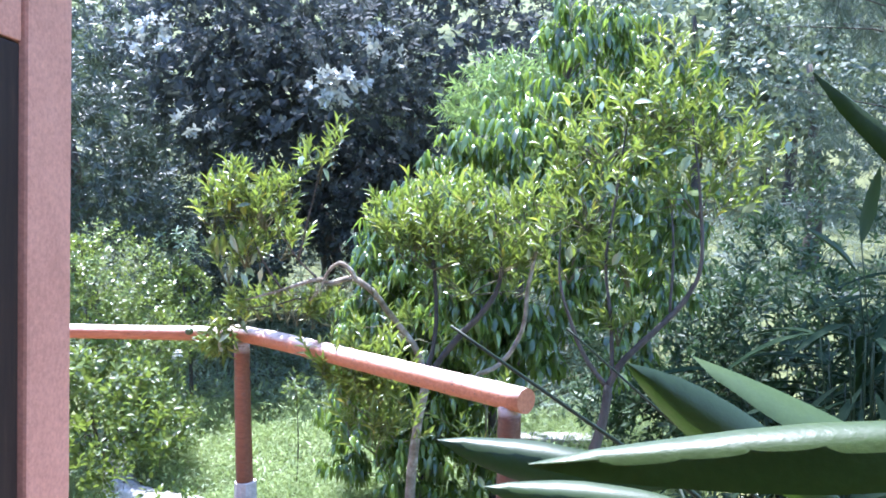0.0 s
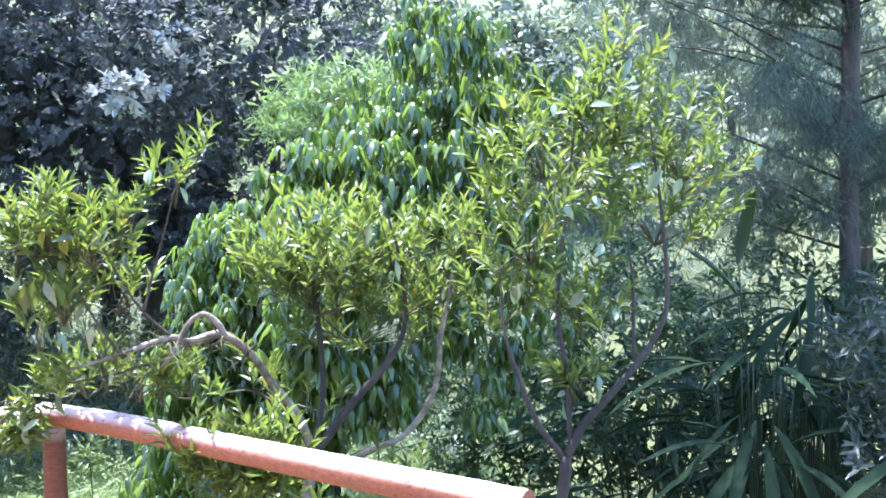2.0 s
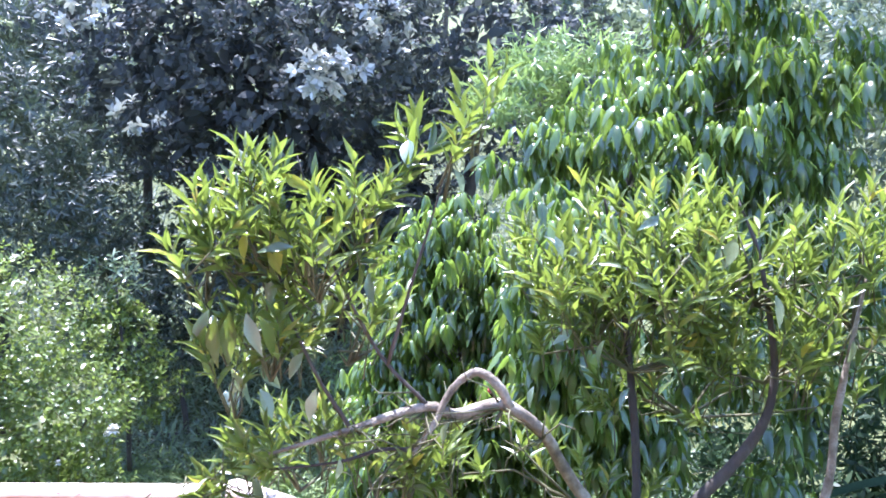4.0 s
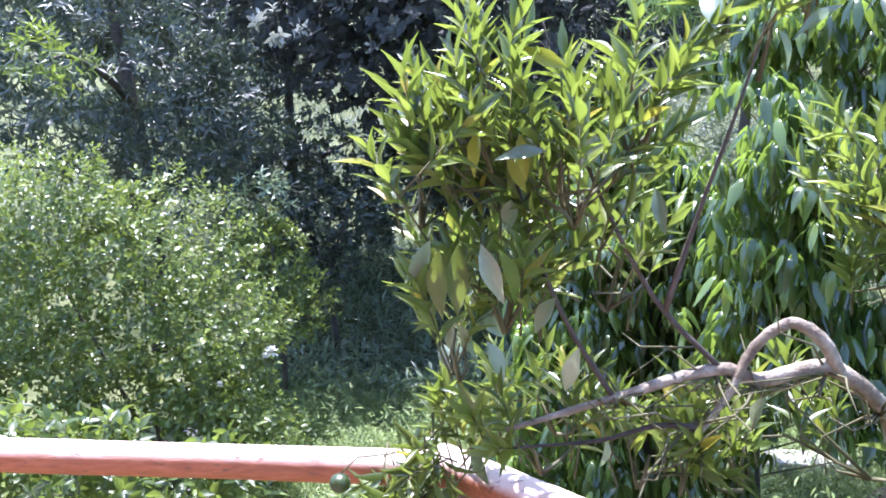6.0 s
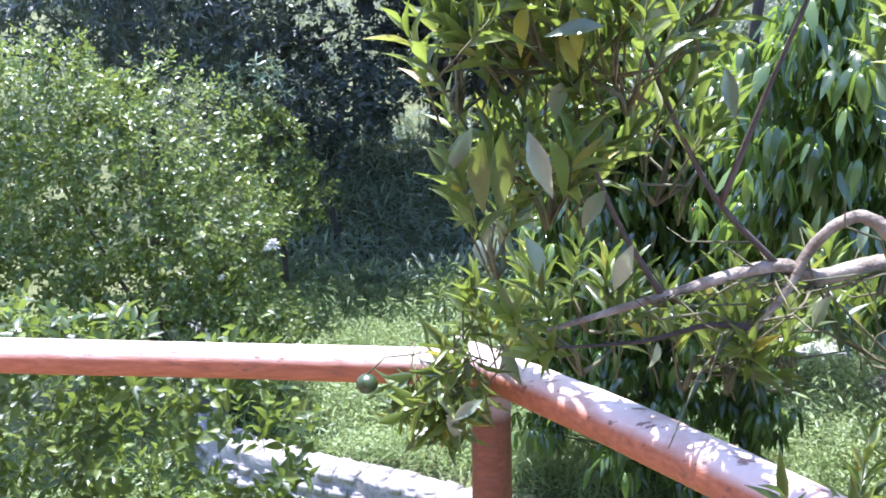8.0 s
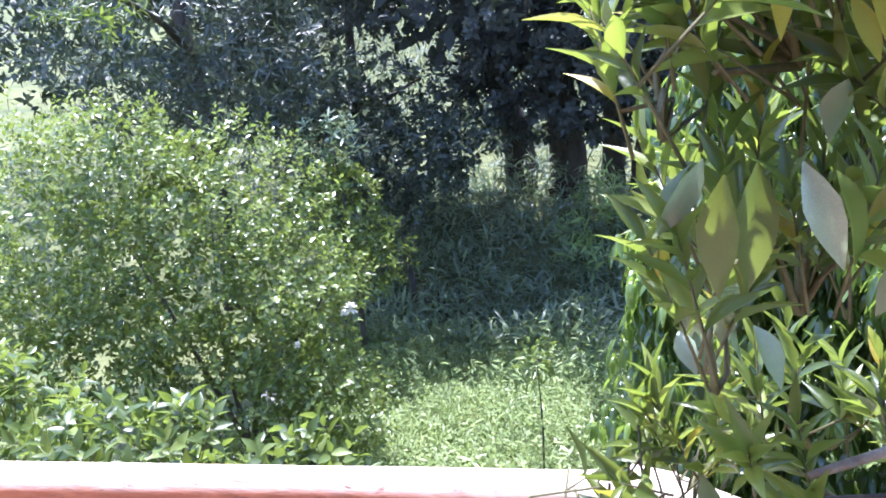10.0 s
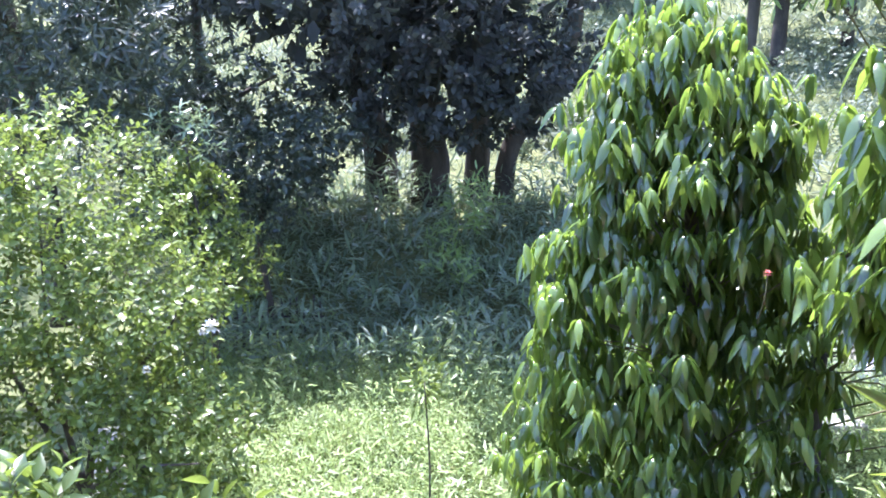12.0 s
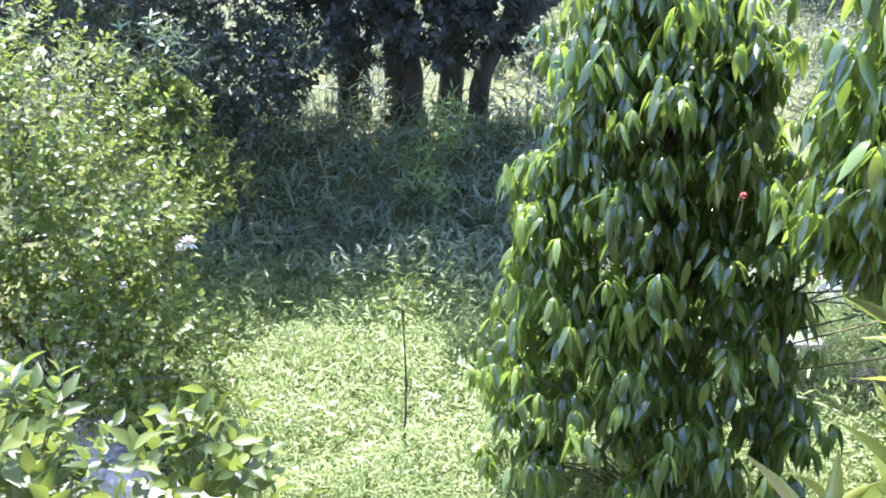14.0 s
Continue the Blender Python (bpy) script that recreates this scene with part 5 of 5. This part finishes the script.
# ---- ground cover ----
def cover(name, label, n, x0, x1, y0, y1, shape, size, material, height, seed, upright=1.0, skip=None):
    r = np.random.default_rng(seed)
    x, y = r.uniform(x0, x1, n), r.uniform(y0, y1, n)
    keep = ~((x < 2.1) & (y < 0.4)) & ~((np.abs(y - edge_line(x) - 0.04) < 0.2) & (x < 0.1))
    x, y = x[keep], y[keep]
    n = len(x)
    tall = 0.5 + 0.5 * np.sin(x * 3.1 + 2 * np.sin(y * 2.2)) * np.sin(y * 2.7)
    z = ground_height(x, y) + r.uniform(0, 1, n) ** 1.3 * height * (0.4 + tall)
    along = np.stack([r.normal(size=n), r.normal(size=n), np.abs(r.normal(size=n)) * upright + 0.15], 1)
    up = np.stack([r.normal(size=n) * 0.4, r.normal(size=n) * 0.4, np.ones(n)], 1)
    m = frames_of(np.stack([x, y, z], 1), along, up, size * r.uniform(0.5, 1.3, n))
    ob = part(name, leaf_mesh(name, shape, m), material, kind="stuff")
    tagged(ob, label, "grass")


def build_cover():
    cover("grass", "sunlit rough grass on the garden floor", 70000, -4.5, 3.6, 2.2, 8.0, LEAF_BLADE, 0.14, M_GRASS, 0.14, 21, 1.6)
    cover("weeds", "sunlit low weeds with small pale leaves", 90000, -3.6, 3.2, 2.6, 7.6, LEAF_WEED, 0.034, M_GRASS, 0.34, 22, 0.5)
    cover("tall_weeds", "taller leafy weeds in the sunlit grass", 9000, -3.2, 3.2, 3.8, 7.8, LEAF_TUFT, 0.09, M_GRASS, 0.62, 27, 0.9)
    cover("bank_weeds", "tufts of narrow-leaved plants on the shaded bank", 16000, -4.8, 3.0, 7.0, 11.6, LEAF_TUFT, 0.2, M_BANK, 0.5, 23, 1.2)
    cover("slope_grass", "grass on the slope behind the trees, greyed for haze", 26000, -14, 12, 11.5, 34, LEAF_BLADE, 0.45, M_SLOPE, 0.1, 24, 1.4)
    cover("side_weeds", "weeds between the shrubs beside the terrace", 18000, 2.1, 7.5, -7.0, 6.0, LEAF_WEED, 0.06, M_BUSH, 0.3, 25, 0.6)
    cover("lower_weeds", "weeds below the terrace wall", 12000, -4.5, 2.0, 0.4, 2.4, LEAF_WEED, 0.05, M_BUSH, 0.2, 26, 0.6)


def tall_weed():
    t = plant("tall_weed", (-1.01, 4.42, -1.2), "thin tall weed with small leaves standing in the grass", "plant")
    tube("stem", smooth_line([(-1.01, 4.42, -1.3), (-1.0, 4.42, -0.8), (-1.03, 4.4, -0.2)], 4), (0.009, 0.007, 0.004), M_BARK_DARK, t, 5)
    p, o = in_ellipsoid(110, (-1.03, 4.4, -0.22), (0.13, 0.12, 0.2), 0.2)
    foliage(t, LEAF_LANCE_SMALL, scatter(p, o, 0.07), M_BUSH, 110, (0, 0, 0))


# ---- stones and small things ----
def stone_mesh(seed, lx, ly, lz):
    r = random.Random(seed)
    bm = bmesh.new()
    bmesh.ops.create_cube(bm, size=1)
    bmesh.ops.bevel(bm, geom=bm.edges[:], offset=0.22, segments=2, affect="EDGES")
    for v in bm.verts:
        v.co = Vector((v.co.x * lx, v.co.y * ly, v.co.z * lz)) + Vector((r.uniform(-1, 1) * lx, r.uniform(-1, 1) * ly, r.uniform(-1, 1) * lz)) * 0.08
    for f in bm.faces:
        f.smooth = True
    me = bpy.data.meshes.new("stone")
    bm.to_mesh(me)
    bm.free()
    me.materials.append(M_STONE)
    return me


def build_edging():
    wall = thing("stone_edging", (-1.2, 3.2, -1.4), "low curved rubble retaining edge with a pale top along the grass", "stone edging")
    line = smooth_line([(-4.6, 7.1, 0), (-3.92, 5.8, 0), (-3.45, 4.92, 0), (-3.05, 4.28, 0), (-2.74, 3.94, 0), (-2.28, 3.72, 0), (-1.78, 3.59, 0), (-1.3, 3.5, 0), (-0.6, 3.32, 0), (0.0, 3.12, 0)], 12)
    # mortar bed under and between the stones
    way = np.gradient(line, axis=0)
    side = unit(np.stack([-way[:, 1], way[:, 0], 0 * way[:, 0]], 1))
    prof = ((-0.13, -1.85), (-0.125, -1.6), (-0.115, -1.35), (-0.1, -1.31), (0.0, -1.3), (0.1, -1.31), (0.12, -1.35), (0.13, -1.6))
    verts, faces = [], []
    for i, (q, n) in enumerate(zip(line, side)):
        for u, z in prof:
            k = Vector((q[0] * 5, q[1] * 5, u * 9))
            w = noise.noise(k) * 0.03
            p = q + n * (u + w)
            verts.append((p[0] + 1.2, p[1] - 3.2, z + noise.noise(k * 1.7) * 0.018 + 1.4))
    m = len(prof)
    for i in range(len(line) - 1):
        faces += [(i * m + k, i * m + k + 1, (i + 1) * m + k + 1, (i + 1) * m + k) for k in range(m - 1)]
    part("mortar_bed", mesh_of("mortar_bed", verts, faces), M_STONE, wall, "pale rough mortar")
    seg = np.linalg.norm(np.diff(line, axis=0), axis=1)
    dist = np.r_[0, np.cumsum(seg)]
    sizes = ((0.19, 0.13), (0.14, 0.12), (0.22, 0.14), (0.12, 0.10), (0.17, 0.15), (0.15, 0.13))
    kinds = [stone_mesh(k, lx, ly, 0.1) for k, (lx, ly) in enumerate(sizes)]
    r = random.Random(4)
    for off, z in ((-0.055, -1.338), (0.055, -1.338), (-0.088, -1.46), (-0.092, -1.56), (-0.095, -1.66)):
        s = r.uniform(0, 0.1)
        while s < dist[-1]:
            k = r.randrange(6)
            w = sizes[k][0]
            u = s + w / 2
            x, y = np.interp(u, dist, line[:, 0]), np.interp(u, dist, line[:, 1])
            x2, y2 = np.interp(u + 0.05, dist, line[:, 0]), np.interp(u + 0.05, dist, line[:, 1])
            a = math.atan2(y2 - y, x2 - x)
            o = off + r.uniform(-0.012, 0.012)
            ob = part("stone", kinds[k], None, wall)
            ob.matrix_basis = pose(x - math.sin(a) * o + 1.2, y + math.cos(a) * o - 3.2, z + 1.39 + r.uniform(-0.008, 0.006), r.uniform(-3, 3), r.uniform(-3, 3), math.degrees(a) + r.uniform(-7, 7))
            s += w * r.uniform(0.86, 0.98)


def build_small_things():
    t = thing("citrus_fruit", (-0.235, -0.23, 0.985), "small green unripe citrus fruit hanging by the rail corner", "fruit")
    bm = bmesh.new()
    bmesh.ops.create_icosphere(bm, subdivisions=3, radius=0.024)
    for v in bm.verts:
        v.co.z *= 0.92
    for f in bm.faces:
        f.smooth = True
    part("peel", bm, M_FRUIT, t)
    tube("stalk", [(-0.235, -0.23, 1.005), (-0.2, -0.21, 1.04), (-0.1, -0.18, 1.05)], (0.002, 0.002, 0.002), M_TWIG, t, 5)
    bm = bmesh.new()
    bmesh.ops.create_icosphere(bm, subdivisions=3, radius=0.16)
    for v in bm.verts:
        n = noise.noise(v.co * 9) * 0.05
        v.co = Vector((v.co.x * 1.0, v.co.y * 0.8, max(v.co.z, -0.1) * 1.5)) * (1 + n * 3)
    for f in bm.faces:
        f.smooth = True
    sack = part("sack", bm, M_WHITE)
    sack.location = (2.85, 7.2, float(ground_height(2.85, 7.2)) + 0.14)
    tagged(sack, "crumpled white sack lying in the grass", "sack")
    slab = part("stone_slab", box_bm(-0.55, 0.55, -0.2, 0.2, -0.06, 0.08, 0.02), M_STONE)
    slab.matrix_basis = pose(1.9, 6.3, float(ground_height(1.9, 6.3)) + 0.05, 0, 0, 6)
    tagged(slab, "pale flat stone slab lying in the grass", "stone slab")
    bm = bmesh.new()
    bmesh.ops.create_icosphere(bm, subdivisions=3, radius=0.16)
    for v in bm.verts:
        v.co *= 1 + 0.25 * noise.noise(v.co * 6)
    rock = part("rock", bm, M_ROCK)
    rock.location = (2.6, 5.6, float(ground_height(2.6, 5.6)) + 0.08)
    tagged(rock, "rounded brown-grey rock in the grass", "rock")


def build_fence():
    """A short run of dark stakes at the foot of the bank."""
    x0, y0 = -3.9, 8.2
    f = thing("stake_fence", (x0, y0, float(ground_height(x0, y0))), "short dark fence of thin wooden stakes", "fence")
    r = random.Random(9)
    for i in range(15):
        x, y = x0 + i * 0.085, y0 + i * 0.02
        z = float(ground_height(x, y))
        lean = r.uniform(-0.04, 0.04)
        tube("stake", [(x, y, z - 0.05), (x + lean * 0.5, y, z + 0.22), (x + lean, y, z + r.uniform(0.38, 0.5))], (0.014, 0.013, 0.008), M_BARK_DARK, f, 6, 0.1, i)
    tube("cross_bar", [(x0 - 0.05, y0 + 0.02, z + 0.2), (x0 + 0.6, y0 + 0.14, z + 0.22), (x0 + 1.25, y0 + 0.29, z + 0.2)], (0.012, 0.012, 0.012), M_BARK_DARK, f, 6)


build_ground()
build_terrace()
build_house()
build_rail()
build_plants()
tall_weed()
build_small_things()
build_fence()
build_cover()
build_edging()
